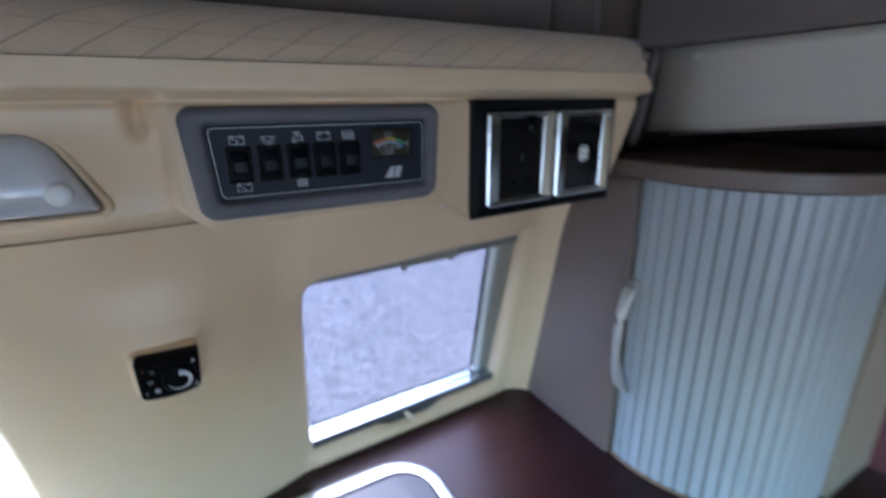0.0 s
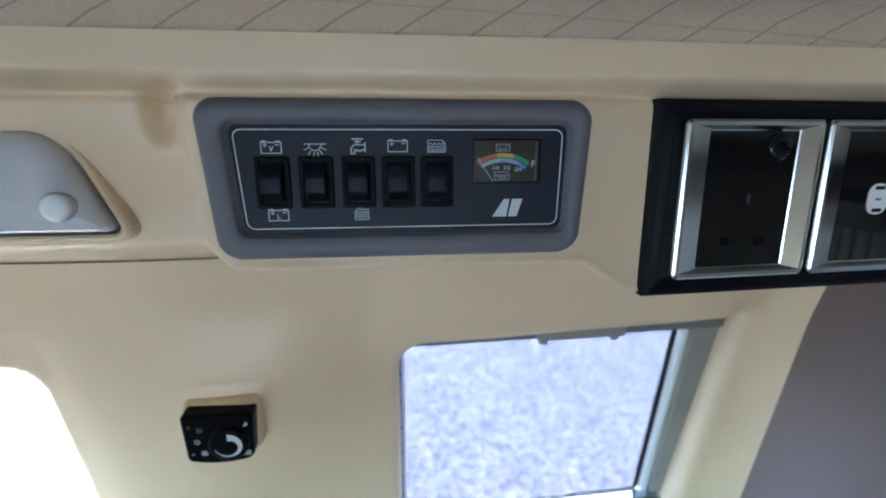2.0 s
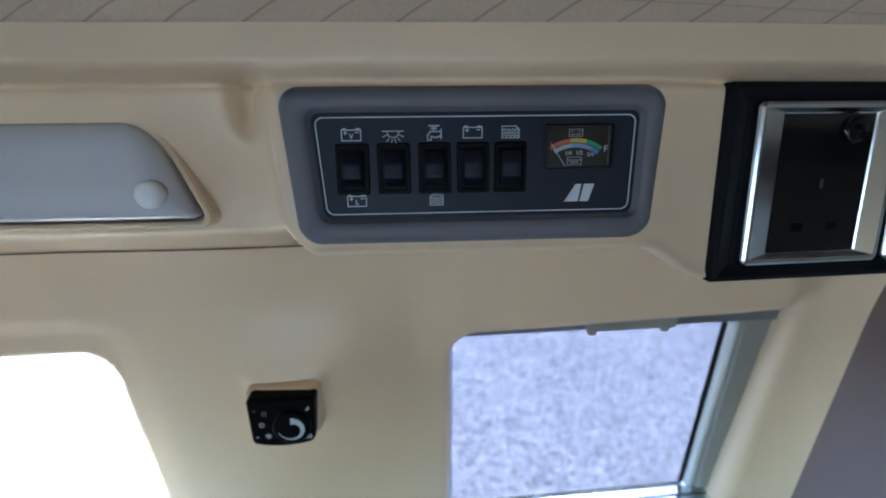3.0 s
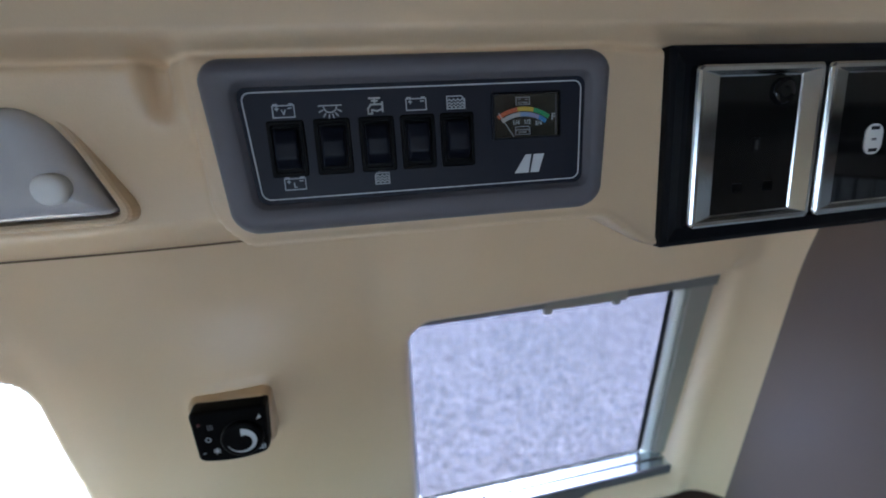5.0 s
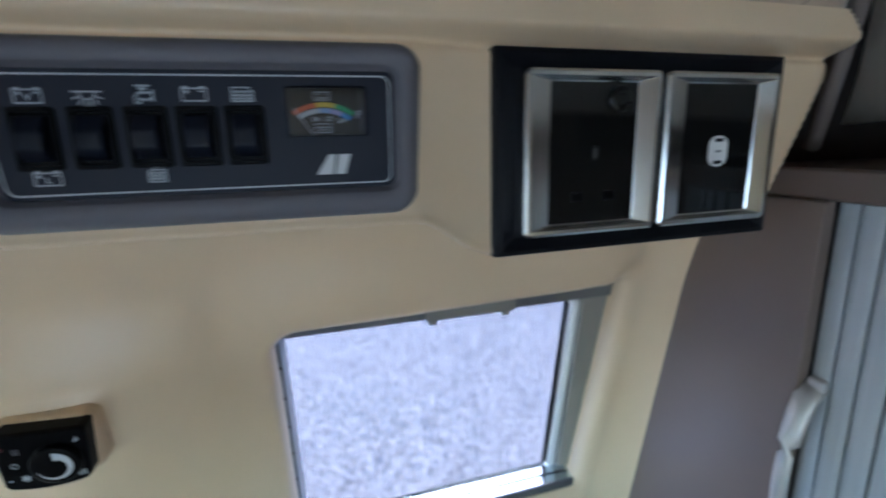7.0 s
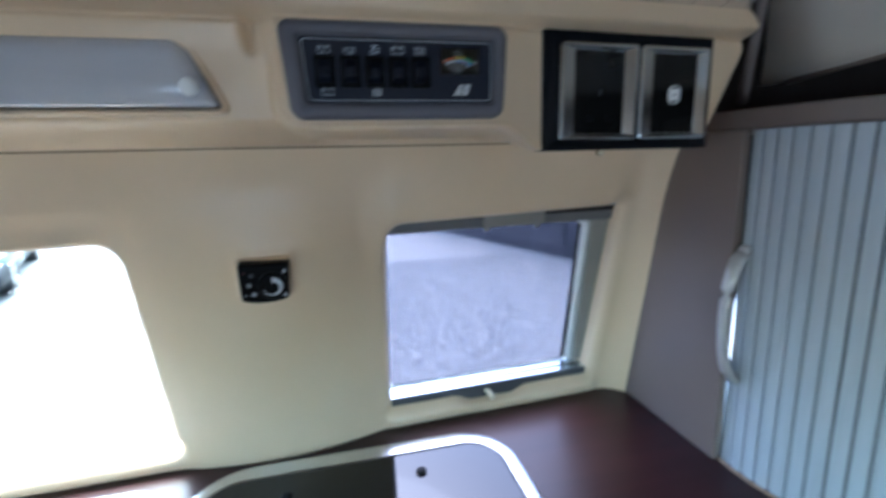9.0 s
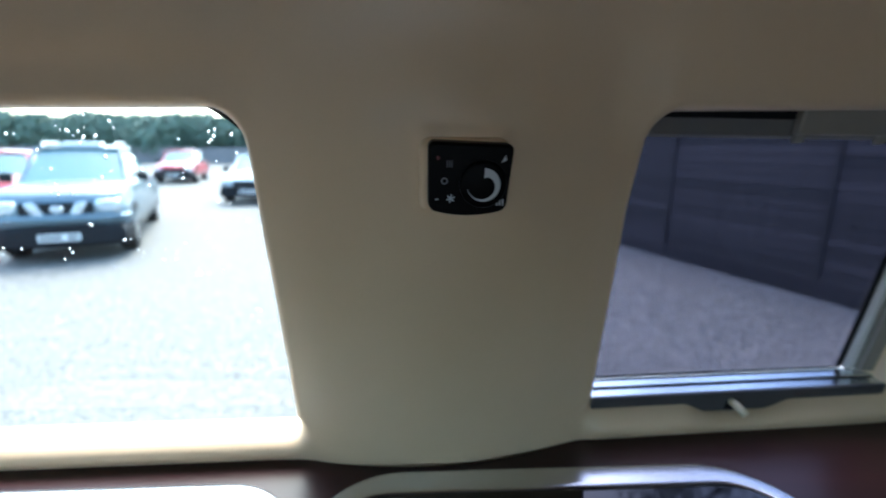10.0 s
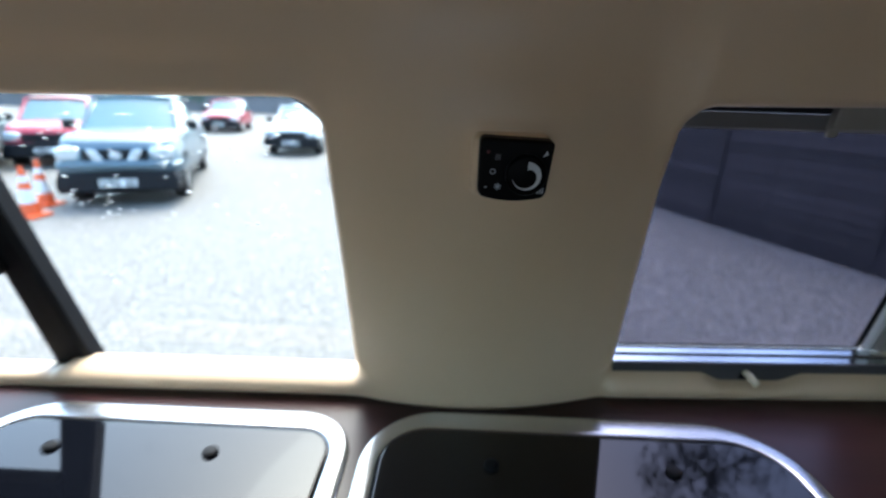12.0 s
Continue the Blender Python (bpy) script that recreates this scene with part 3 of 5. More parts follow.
part("track_seal", loft([[(x, window_plane(x, z, o), z) for z, o in ((0.935, 0.0224), (0.935, 0.0216), (0.9455, 0.0216), (0.9455, 0.0224))] for x in (0.109, 0.43)]), RUBBER, win, "black ring for the shade between rim and lid between the tracks")
part("pane_seal", loft([[(x, window_plane(x, z, o), z) for z, o in ((0.949, 0.0398), (0.949, 0.038), (0.9512, 0.0385), (0.9512, 0.0398))] for x in (0.109, 0.405)]), RUBBER, win, "black ring for the shade between rim and lid along the glass")
part("drain_gasket", loft([[(x, window_plane(x, z, o), z) for z, o in ((0.905, 0.009), (0.905, 0.0065), (0.9425, 0.0065), (0.9445, 0.0075), (0.9445, 0.009))] for x in (0.109, 0.43)]), GASKET, win, "dark grey rubber gasket")
sp = [(0.4125, 0.951), (0.4130, 1.1)] + [(0.3985 + 0.015 * math.cos(a), 1.1785 + 0.015 * math.sin(a)) for a in np.radians(np.linspace(0, 80, 7))]
part("sash_stile", sweep_tube([(x, window_plane(x, z, 0.038), z) for x, z in sp], [(0.006, 0.006)] * len(sp), 10), WHITEPL, win, "pale rounded sash stile", smooth=True)
part("left_stile", loft([[(x, window_plane(x, z, o), z) for x, o in ((0.101, 0.046), (0.101, 0.028), (0.1085, 0.028), (0.1112, 0.040), (0.1112, 0.046))] for z in (0.951, 1.196)]), GREYALU, win)
for k in range(6):
    zz = 0.99 + 0.034 * k
    part("screw", plate(lambda i: circle(0.1065, zz, 0.0014 - i, 8), [(0, window_plane(0.1065, zz, 0.032)), (0, window_plane(0.1065, zz, 0.0274))]), RUBBER, win)
part("top_rail", loft([[(x, window_plane(x, z, o), z) for z, o in ((1.192, 0.046), (1.192, 0.024), (1.194, 0.02), (1.2065, 0.02), (1.2065, 0.046))] for x in (0.107, 0.452)]), RAIL, win, "grey top rail")
# solid black strip stands in for the shade in the slot above the rail
part("top_gap_shade", loft([[(x, window_plane(x, z, o), z) for z, o in ((1.207, 0.046), (1.207, 0.0185), (1.228, 0.0185), (1.228, 0.046))] for x in (0.107, 0.452)]), RUBBER, win, "black strip in place of the shaded gap over the rail")
bm = box(0.240, 0.330, 0.003, 0.012, 1.1945, 1.2165, 0.002)
for x in (0.243, 0.318):
    box(x, x + 0.009, 0.008, 0.014, 1.188, 1.196, 0.002, bm=bm)
for q in bm.verts:
    q.co.y += window_plane(q.co.x, q.co.z, 0.008)
part("finger_pull", bm, CHANNEL, win, "grey finger pull on the top rail")
pane = part("pane", loft([leaning_ring(rrect(0.108, 0.43, 0.95, 1.205, 0.012), 0.040), leaning_ring(rrect(0.108, 0.43, 0.95, 1.205, 0.012), 0.044)]), TINTED, win, "smoke-tinted glass")

latch = thing("window_latch", pose(0.259, 0.556, 0.9295, 0, 0, 0), "small ivory peg latch in the sill's dip", "latch")
part("peg", sweep_tube([(-0.003, 0.004, 0.004), (0, -0.004, 0.002), (0.004, -0.014, -0.003)], [0.0035, 0.0042, 0.0042]), IVORY, latch, smooth=True)
part("base", box(-0.007, 0.007, 0.0, 0.012, -0.006, 0.006, 0.002), RUBBER, latch, "black base")

# ---- left-hand window ----


def plane_left(x, z, off):
    return 0.492 + (1.201 - z) * 0.19 + 0.075 * max(x - 0.11, -0.3) + off


win2 = thing("window_2", pose(0, 0, 0), "side window with clear glass spotted with rain", "window", kind="structure")
def slant(ring):
    return [(x - (0.03 * (z - 0.93) if x > -0.6 else 0), z) for x, z in ring]


rings = []
for i, o in ((0, 0.05), (0, 0.031), (0.003, 0.028), (0.011, 0.028), (0.013, 0.05)):
    rings.append(leaning_ring(slant(rrect(-1.03 + i, -0.148 - i, 0.80 + i, 1.226 - i, 0.086 - i, 9)), o, plane_left))
part("gasket", loft(rings, closed=True), RUBBER, win2, "black rubber gasket")
g = [leaning_ring(slant(rrect(-1.025, -0.154, 0.805, 1.222, 0.08, 9)), o, plane_left) for o in (0.044, 0.048)]
pane2 = part("pane", loft(g), PANE, win2, "clear glass")
pane2.visible_shadow = False
part("divider", loft([[(x - q * (z - 0.92), plane_left(x - q * (z - 0.92), z, o), z) for x, o, q in ((-0.514, 0.043, 0.07), (-0.514, 0.026, 0.07), (-0.508, 0.022, 0.08), (-0.475, 0.022, 0.13), (-0.469, 0.026, 0.13), (-0.469, 0.043, 0.13))] for z in (0.912, 1.205)]), RUBBER, win2, "black upright bar between the panes")
part("vent_frame", box(-0.62, -0.512, 0.508, 0.53, 1.03, 1.09, 0.006), RUBBER, win2, "black catch of the vent pane")
rng = random.Random(4)
vv, ff = [], []
NJ = 8
spots = []
for k in range(72):
    x, z = rng.uniform(-0.5, -0.182), 0.945 + 0.255 * rng.betavariate(2.6, 0.9)
    for _ in range(rng.choice((1, 1, 2, 3, 5))):
        spots.append((x + rng.gauss(0, 0.006), z + rng.gauss(0, 0.006), rng.choice((0.0006, 0.0008, 0.001, 0.0012, 0.0016)) * rng.uniform(0.8, 1.15)))
for x, z, r in spots:
    sx, sz, lean = rng.uniform(0.7, 1.1), rng.uniform(0.85, 1.35), rng.uniform(-0.5, 0.5)
    wob = [rng.uniform(0.8, 1.15) for _ in range(NJ)]
    base = len(vv)
    for rad, lift in ((1, 0), (0.88, 0.42), (0.5, 0.68)):
        for j in range(NJ):
            a = 2 * math.pi * j / NJ
            pz = r * sz * rad * wob[j] * math.sin(a)
            px, pz = x + r * sx * rad * wob[j] * math.cos(a) + lean * pz, z + pz
            vv.append((px, plane_left(px, pz, 0.0483) + r * lift, pz))
    vv.append((x, plane_left(x, z, 0.0483) + r * 0.75, z))
    for ring in range(2):
        for j in range(NJ):
            a, b = base + ring * NJ + j, base + ring * NJ + (j + 1) % NJ
            ff.append((a, b, b + NJ, a + NJ))
    for j in range(NJ):
        ff.append((base + 2 * NJ + j, base + 2 * NJ + (j + 1) % NJ, base + 3 * NJ))
    ff.append([base + j for j in range(NJ)][::-1])
raw("raindrops", vv, ff, DROP, win2, "clear raindrops on the outside of the glass", smooth=True, kind="stuff")

# ---- lamp beside the switch panel ----
lamp = thing("interior_lamp", pose(0, 0, 0), "slim lamp with a milky white lens and round button", "lamp")


def lens_ring(i):
    pts = []
    for cx, cz, r, a0 in ((-0.0392 - i, 1.3865 - i, 0.012, 0), (-0.36 + i, 1.3865 - i, 0.012, 90), (-0.36 + i, 1.334 + i, 0.005, 180), (-0.0392 - i, 1.334 + i, 0.005, 270)):
        r = max(r - i, 0.0015)
        sx, sz = (1 if a0 in (0, 270) else -1), (1 if a0 < 180 else -1)
        pts += [(cx - sx * r + r * math.cos(radians(a0 + 15 * k)), cz - sz * r + r * math.sin(radians(a0 + 15 * k))) for k in range(7)]
    return [(x - (0.45 * (z - 1.334) if x > -0.2 else -0.45 * (z - 1.334)), z) for x, z in pts]


part("lens", plate(lens_ring, [(0, 0.38), (0.0005, 0.3655), (0.003, 0.3605), (0.009, 0.3575), (0.016, 0.3565)]), LENS, lamp, smooth=True).data.shade_smooth()


def lens_frame(i):
    return lens_ring(i - 0.006)


part("bezel", loft([[(x, y, z) for x, z in lens_frame(i)] for i, y in ((0, 0.386), (0.0004, 0.3712), (0.0014, 0.3688), (0.0028, 0.3680), (0.0042, 0.3690), (0.0052, 0.3735), (0.0056, 0.379))], closed=True), CREAM, lamp, "cream surround")
part("button", plate(lambda i: circle(-0.0590, 1.3490, 0.0072 - i), [(0, 0.362), (0, 0.3535), (0.0012, 0.3515), (0.004, 0.3508)]), WHITEPL, lamp, "round white button", smooth=True)

# ---- switch panel ----
panel = thing("control_panel", pose(0, 0.348, 0), "grey-framed panel with five rocker switches and a gauge", "control panel")


def bezel_ring(i):
    pts = rrect(0.0158 + i, 0.2056 - i, 1.3216 + i, 1.4012 - i, 0.0102 - min(i, 0.007), 7)
    out = []
    for x, z in pts:
        s = (x - 0.1115) / 0.095
        bow = (0.0045 if s > 0 else 0.0022) * (1 - ((z - 1.361) / 0.0395) ** 2)
        out.append((x + bow * s + (0.0035 * (z - 1.361) / 0.04 * -1 if s < 0 else 0.0024 * (z - 1.361) / 0.04), z))
    return out


def inner_ring(i):
    return [(x + (-0.0018 * (z - 1.361) / 0.025 if x < 0.1 else 0.0006 * (z - 1.361) / 0.025), z) for x, z in rrect(0.0292 + i, 0.1957 - i, 1.3352 + i, 1.3887 - i, 0.0045 - min(i, 0.004), 7)]


rings = [[(x, y, z) for x, z in bezel_ring(i)] for i, y in ((0, 0.006), (0, 0.001), (0.0012, -0.0022), (0.0035, -0.0046), (0.0065, -0.0052))]
rings += [[(x, y, z) for x, z in inner_ring(i)] for i, y in ((-0.0026, -0.0044), (-0.0016, -0.0034), (-0.0012, -0.0012), (0, -0.0008), (0.0003, 0.003))]
part("surround", loft(rings, closed=True), GREYPL, panel, "rounded grey plastic surround", smooth=True).data.shade_smooth()
face = part("faceplate", plate(inner_ring, [(0, 0.003), (0, 0.0006), (0.0004, 0)]), NAVY, panel, "dark slate printed faceplate")


def line_ring(i):
    return [(x + (-0.0018 * (z - 1.361) / 0.025 if x < 0.1 else 0.0006 * (z - 1.361) / 0.025), z) for x, z in rrect(0.0312 + i, 0.1935 - i, 1.3372 + i, 1.3866 - i, 0.0042 - i, 7)]


part("border_line", loft([[(x, y, z) for x, z in line_ring(i)] for i, y in ((0, 0.0002), (0, -0.0002), (0.0006, -0.0002), (0.0006, 0.0002))], closed=True), PRINT, panel, "thin white printed border")

SWX = [0.0475, 0.0685, 0.0892, 0.1090, 0.1285]
for k, x in enumerate(SWX):
    sw = part("rocker_switch", plate(lambda i: rrect(x - 0.0084 + i, x + 0.0084 - i, 1.3478 + i, 1.3735 - i, 0.0012), [(0, 0.001), (0, -0.0012), (0.0005, -0.0016), (0.0018, -0.0016), (0.0022, -0.0002)]), CTLBLACK, panel, "black switch housing")
    peak = 0.0072 if k < 3 else 0.0062
    prof = []
    for j in range(25):
        q = j / 24
        z = 1.3516 + 0.0182 * q
        if q < 0.26:
            lift = 0.0008 + (peak - 0.0008) * (q / 0.26) ** 0.75
        elif q < 0.62:
            lift = peak - 0.0006 * (q - 0.26) / 0.36
        else:
            lift = peak - 0.0006 - (peak - 0.0032) * ((q - 0.62) / 0.38) ** 1.3
        prof.append((-lift, z))
    bm = loft([[(px, 0.002, 1.3516), *[(px, y * q, z) for y, z in prof], (px, 0.002, 1.3698)] for px, q in ((x - 0.0054, 0.35), (x - 0.0053, 0.8), (x - 0.0048, 0.96), (x - 0.004, 1), (x + 0.004, 1), (x + 0.0048, 0.96), (x + 0.0053, 0.8), (x + 0.0054, 0.35))])
    part("rocker", bm, ROCKER, sw, "satin black rocker", smooth=True).data.shade_smooth()


def icon(lines, width=0.0005, label="", extra=None):
    bm = strokes(lines, width, -0.0001)
    if extra:
        extra(bm)
    return part("icon", bm, PRINTDIM, panel, label)


def battery(x, z, letter):
    w, h = 0.0048, 0.0026
    ls = [[(x - w, z - h), (x + w, z - h), (x + w, z + h), (x - w, z + h), (x - w, z - h)],
          [(x - w + 0.0006, z + h + 0.0006), (x - w + 0.0022, z + h + 0.0006)], [(x + w - 0.0022, z + h + 0.0006), (x + w - 0.0006, z + h + 0.0006)],
          [(x - 0.0036, z + 0.0012), (x - 0.0022, z + 0.0012)], [(x - 0.0029, z + 0.0005), (x - 0.0029, z + 0.0019)], [(x + 0.0022, z + 0.0014), (x + 0.0036, z + 0.0014)]]
    icon(ls, label="white battery symbol")
    if letter:
        lettering(letter, 0.0034, x, -0.0003, z - 0.0006, PRINTDIM, panel)


def waves(x0, x1, z, n=6, a=0.0005):
    return [(x0 + (x1 - x0) * k / n, z + (a if k % 2 else -a)) for k in range(n + 1)]


battery(SWX[0], 1.3776, "V")
battery(SWX[0] + 0.0012, 1.3443, "L")
x, z = SWX[1], 1.3784
arc = [(x + 0.003 * math.cos(a), z + 0.0008 + 0.0030 * math.sin(a)) for a in np.linspace(math.pi, 2 * math.pi, 9)]
icon([[(x - 0.0052, z + 0.001), (x + 0.0052, z + 0.001)], arc] + [[(x + 0.0038 * math.cos(a), z + 0.0006 + 0.0038 * math.sin(a)), (x + 0.0056 * math.cos(a), z + 0.0006 + 0.0056 * math.sin(a))] for a in np.radians([205, 235, 262, 285, 308, 335])], label="white lamp symbol")
x, z = SWX[2], 1.3782
icon([[(x - 0.0032, z - 0.0034), (x - 0.0032, z - 0.001), (x - 0.0018, z + 0.0008), (x + 0.0018, z + 0.0008), (x + 0.0034, z + 0.0008)], [(x - 0.0014, z - 0.0034), (x - 0.0014, z - 0.0016), (x + 0.001, z - 0.0022), (x + 0.0034, z - 0.0014)], [(x - 0.0032, z - 0.0034), (x - 0.0014, z - 0.0034)], [(x + 0.0036, z + 0.0016), (x + 0.0036, z - 0.0024)], [(x, z + 0.001), (x, z + 0.003)], [(x - 0.0024, z + 0.0036), (x + 0.0024, z + 0.0036)], [(x - 0.0012, z + 0.0024), (x + 0.0012, z + 0.0024)]], 0.0008, "white tap symbol")
battery(SWX[3], 1.3782, "")
x, z = SWX[4], 1.3782
tank = [(x - 0.0044, z - 0.0028), (x + 0.0044, z - 0.0028), (x + 0.0044, z + 0.0014), (x + 0.0028, z + 0.003), (x - 0.0044, z + 0.003), (x - 0.0044, z - 0.0028)]
icon([tank, waves(x - 0.0042, x + 0.0042, z + 0.0012, 8), waves(x - 0.0042, x + 0.0042, z - 0.0003, 8), waves(x - 0.0042, x + 0.0042, z - 0.0017, 8)], 0.0005, "white water tank symbol")
x, z = SWX[2] + 0.0008, 1.3446
icon([[(x - 0.0034, z - 0.003), (x + 0.0034, z - 0.003), (x + 0.0034, z + 0.0022), (x - 0.0026, z + 0.0022), (x - 0.0034, z + 0.0012), (x - 0.0034, z - 0.003)], [(x - 0.0016, z + 0.0032), (x + 0.0022, z + 0.0034), (x + 0.0032, z + 0.004)], waves(x - 0.0032, x + 0.0032, z + 0.0008, 6), waves(x - 0.0032, x + 0.0032, z - 0.0005, 6), waves(x - 0.0032, x + 0.0032, z - 0.0018, 6)], 0.0006, "white water can symbol")
# maker's mark as a plain slanted shape
bm = bmesh.new()
flat([(0.1578, 1.3420), (0.1652, 1.3420), (0.1668, 1.3512), (0.1638, 1.3512)], -0.0001, 0.0003, bm)
flat([(0.1662, 1.3420), (0.1708, 1.3420), (0.1738, 1.3512), (0.1682, 1.3512)], -0.0001, 0.0003, bm)
part("maker_mark", bm, PRINT, panel, "slanted pale grey emblem")

gauge = part("gauge", loft([[(px, y, pz) for px, pz in rrect(0.1465 + i, 0.1822 - i, 1.3593 + i, 1.3818 - i, 0.0008)] for i, y in ((0, 0), (0, -0.0016), (0.0008, -0.0018), (0.001, -0.0005), (0.0011, 0.0004))], closed=True), BLACKPL, panel, "black-rimmed battery and water gauge")
part("dial", flat(rrect(0.1472, 0.1815, 1.36, 1.3811, 0.0005), -0.0002, 0.0002), DIAL, gauge, "blackish olive dial")
gx, gz = 0.1625, 1.3505


def band(r0, r1, a0, a1, material, name):
    bm = bmesh.new()
    aa = np.radians(np.linspace(a0, a1, 9))
    pts = [(gx + r1 * math.cos(a), gz + r1 * math.sin(a)) for a in aa] + [(gx + r0 * math.cos(a), gz + r0 * math.sin(a)) for a in aa[::-1]]
    flat(pts, -0.0005, 0.0002, bm)
    part(name, bm, material, gauge)


for a0, a1, mt in ((124, 97, RED), (97, 76, YELLOW), (76, 54, GREEN)):
    band(0.0222, 0.0243, a0, a1, mt, "scale_band")
for a0, a1, mt in ((122, 94, PRINT), (94, 80, PALEBLUE), (80, 66, LILAC), (66, 54, MIDBLUE)):
    band(0.0196, 0.0217, a0, a1, mt, "scale_band")
part("needle", strokes([[(0.1575, 1.3605), (0.1497, 1.3722)]], 0.0004, -0.0008, 0.0002), PRINT, gauge, "fine white needle")
for body, size, x, z in (("1/4", 0.003, 0.1588, 1.3672), ("1/2", 0.003, 0.1647, 1.3673), ("3/4", 0.003, 0.1706, 1.3664), ("F", 0.0046, 0.1785, 1.3691), ("BATTERY", 0.0012, 0.1625, 1.3766), ("WATER", 0.0012, 0.1622, 1.3624)):
    lettering(body, size, x, -0.0008, z, PRINT, gauge)
part("icon", strokes([[(0.159, 1.3757), (0.166, 1.3757), (0.166, 1.3792), (0.159, 1.3792), (0.159, 1.3757)], [(0.160, 1.3782), (0.1612, 1.3782)], [(0.1638, 1.3782), (0.165, 1.3782)], [(0.1585, 1.3613), (0.166, 1.3613), (0.166, 1.3645), (0.165, 1.3652), (0.1585, 1.3652), (0.1585, 1.3613)], waves(0.159, 0.1655, 1.3636, 8, 0.0003)], 0.00035, -0.0006), PRINTDIM, gauge, "white battery and tank outlines")
part("edge_strip", flat([(0.1797, 1.361), (0.1804, 1.361), (0.1804, 1.3803), (0.1797, 1.3803)], -0.0006, 0.0003), GREYPL, gauge, "pale edge of the dial")
part("window", flat(rrect(0.1474, 0.1813, 1.3602, 1.3809, 0.0005), -0.0014, 0.0003), GAUGEGLASS, gauge, "clear window").visible_shadow = False

# ---- chrome sockets in a black frame ----
socket = thing("socket_plate", pose(0.25, 0.3605, 0, 0, 0, 3.2), "two chrome outlet plates in one black frame", "wall socket")
rings = []
for i, y in ((0, 0.012), (0, -0.002), (0.001, -0.003), (0.004, -0.0036), (0.0115, 0.0), (0.0135, 0.001), (0.0135, 0.01)):
    rings.append([(x, y, z) for x, z in rrect(0.0 + i, 0.2005 - i, 1.291 + i * 0.75, 1.4035 - i * 0.75, 0.0012)])
part("frame", loft(rings, closed=True), BLACKPL, socket, "black stepped frame")
part("backing", box(0.012, 0.1885, 0.0007, 0.006, 1.2995, 1.395), BLACKPL, socket)


def outlet(x0, x1):
    def ring(i):
        return rrect(x0 + i, x1 - i, 1.3005 + i, 1.3935 - i, 0.004 - min(i, 0.003), 5)
    def inner(i, fx=1.0):
        return rrect(x0 + 0.0175 + i, x1 - 0.0145 - i, 1.3075 + i, 1.3865 - i, 0.0008, 5)
    rg = [[(x, y, z) for x, z in ring(i)] for i, y in ((0, 0.004), (0, -0.004), (0.0006, -0.0052), (0.002, -0.006), (0.004, -0.006))]
    rg += [[(x, y, z) for x, z in inner(i)] for i, y in ((-0.0008, -0.0028), (0, -0.0022), (0.0002, 0.002))]
    pl = part("outlet_plate", loft(rg, closed=True), CHROME, socket, "polished chrome plate with sloping sides")
    ins = part("insert", flat(inner(0.0001), -0.0012, 0.0008), GLOSSBLK, pl, "gloss black insert")
    return pl, (x0 + x1) / 2 + 0.0015


pl, cx = outlet(0.0165, 0.1055)
part("switch", plate(lambda i: circle(cx + 0.016, 1.3775, 0.0078 - i), [(0, -0.001), (0, -0.0036), (0.0012, -0.0046), (0.005, -0.0042)]), GLOSSBLK, pl, "round black rocker", smooth=True)
for x, z, w, h in ((cx + 0.001, 1.3475, 0.0042, 0.0085), (cx - 0.0105, 1.3225, 0.0072, 0.0058), (cx + 0.0118, 1.3225, 0.0072, 0.0058)):
    ph = part("pin_hole", loft([[(px, y, pz) for px, pz in rrect(x - w / 2 + i, x + w / 2 - i, z - h / 2 + i, z + h / 2 - i, 0.0006, 2)] for i, y in ((0, -0.0018), (0, -0.0024), (0.0006, -0.0024), (0.0007, -0.0018))], closed=True), BLACKPL, pl, "raised rim of a pin slot, its depth a black flat")
    # black flat in place of the shade inside the pin hole
    part("slot", flat(rrect(x - w / 2 + 0.0005, x + w / 2 - 0.0005, z - h / 2 + 0.0005, z + h / 2 - 0.0005, 0.0004, 2), -0.0019, 0.0003), CTLBLACK, ph)
part("shutter", box(cx - 0.0001, cx + 0.0021, -0.0023, -0.002, 1.3447, 1.3503), BRASS, pl, "dull metal shutter")
pl, cx = outlet(0.1085, 0.196)
bd = part("badge", flat(rrect(cx - 0.0072, cx + 0.0072, 1.3365, 1.3555, 0.0062), -0.002, 0.0008), WHITEPL, pl, "white oval badge")
bm = box(cx - 0.0034, cx + 0.0034, -0.0031, -0.0027, 1.3518, 1.354)
box(cx - 0.0034, cx + 0.0034, -0.0031, -0.0027, 1.338, 1.3402, bm=bm)
part("slot", bm, BLACKPL, bd, "two dark slots")
part("marking", box(cx - 0.002, cx + 0.002, -0.0029, -0.0027, 1.3452, 1.3466), GREYPL, bd, "illegible grey marking")

stud = thing("screw_cap", pose(0.388, 0.4755, 1.2905, 23, 0, 0), "small cream screw cap under the fascia", "screw cap")
part("cap", plate(lambda i: circle(0, 0, 0.0042 - i, 16), [(0, 0.012), (0, -0.003), (0.001, -0.0042), (0.003, -0.0046)]), IVORY, stud, smooth=True)
part("rim", plate(lambda i: circle(0, 0, 0.0062 - i, 18), [(0, 0.012), (0, -0.0006), (0.0008, -0.0014)]), SEAM, stud, "brown recess ring")

# ---- heater control on the pillar ----
ctl = thing("heater_control", pose(-0.0302, 0.4415, 1.1638, 7, 0, 1.5), "small black rotary heater control with white symbols", "heater control")


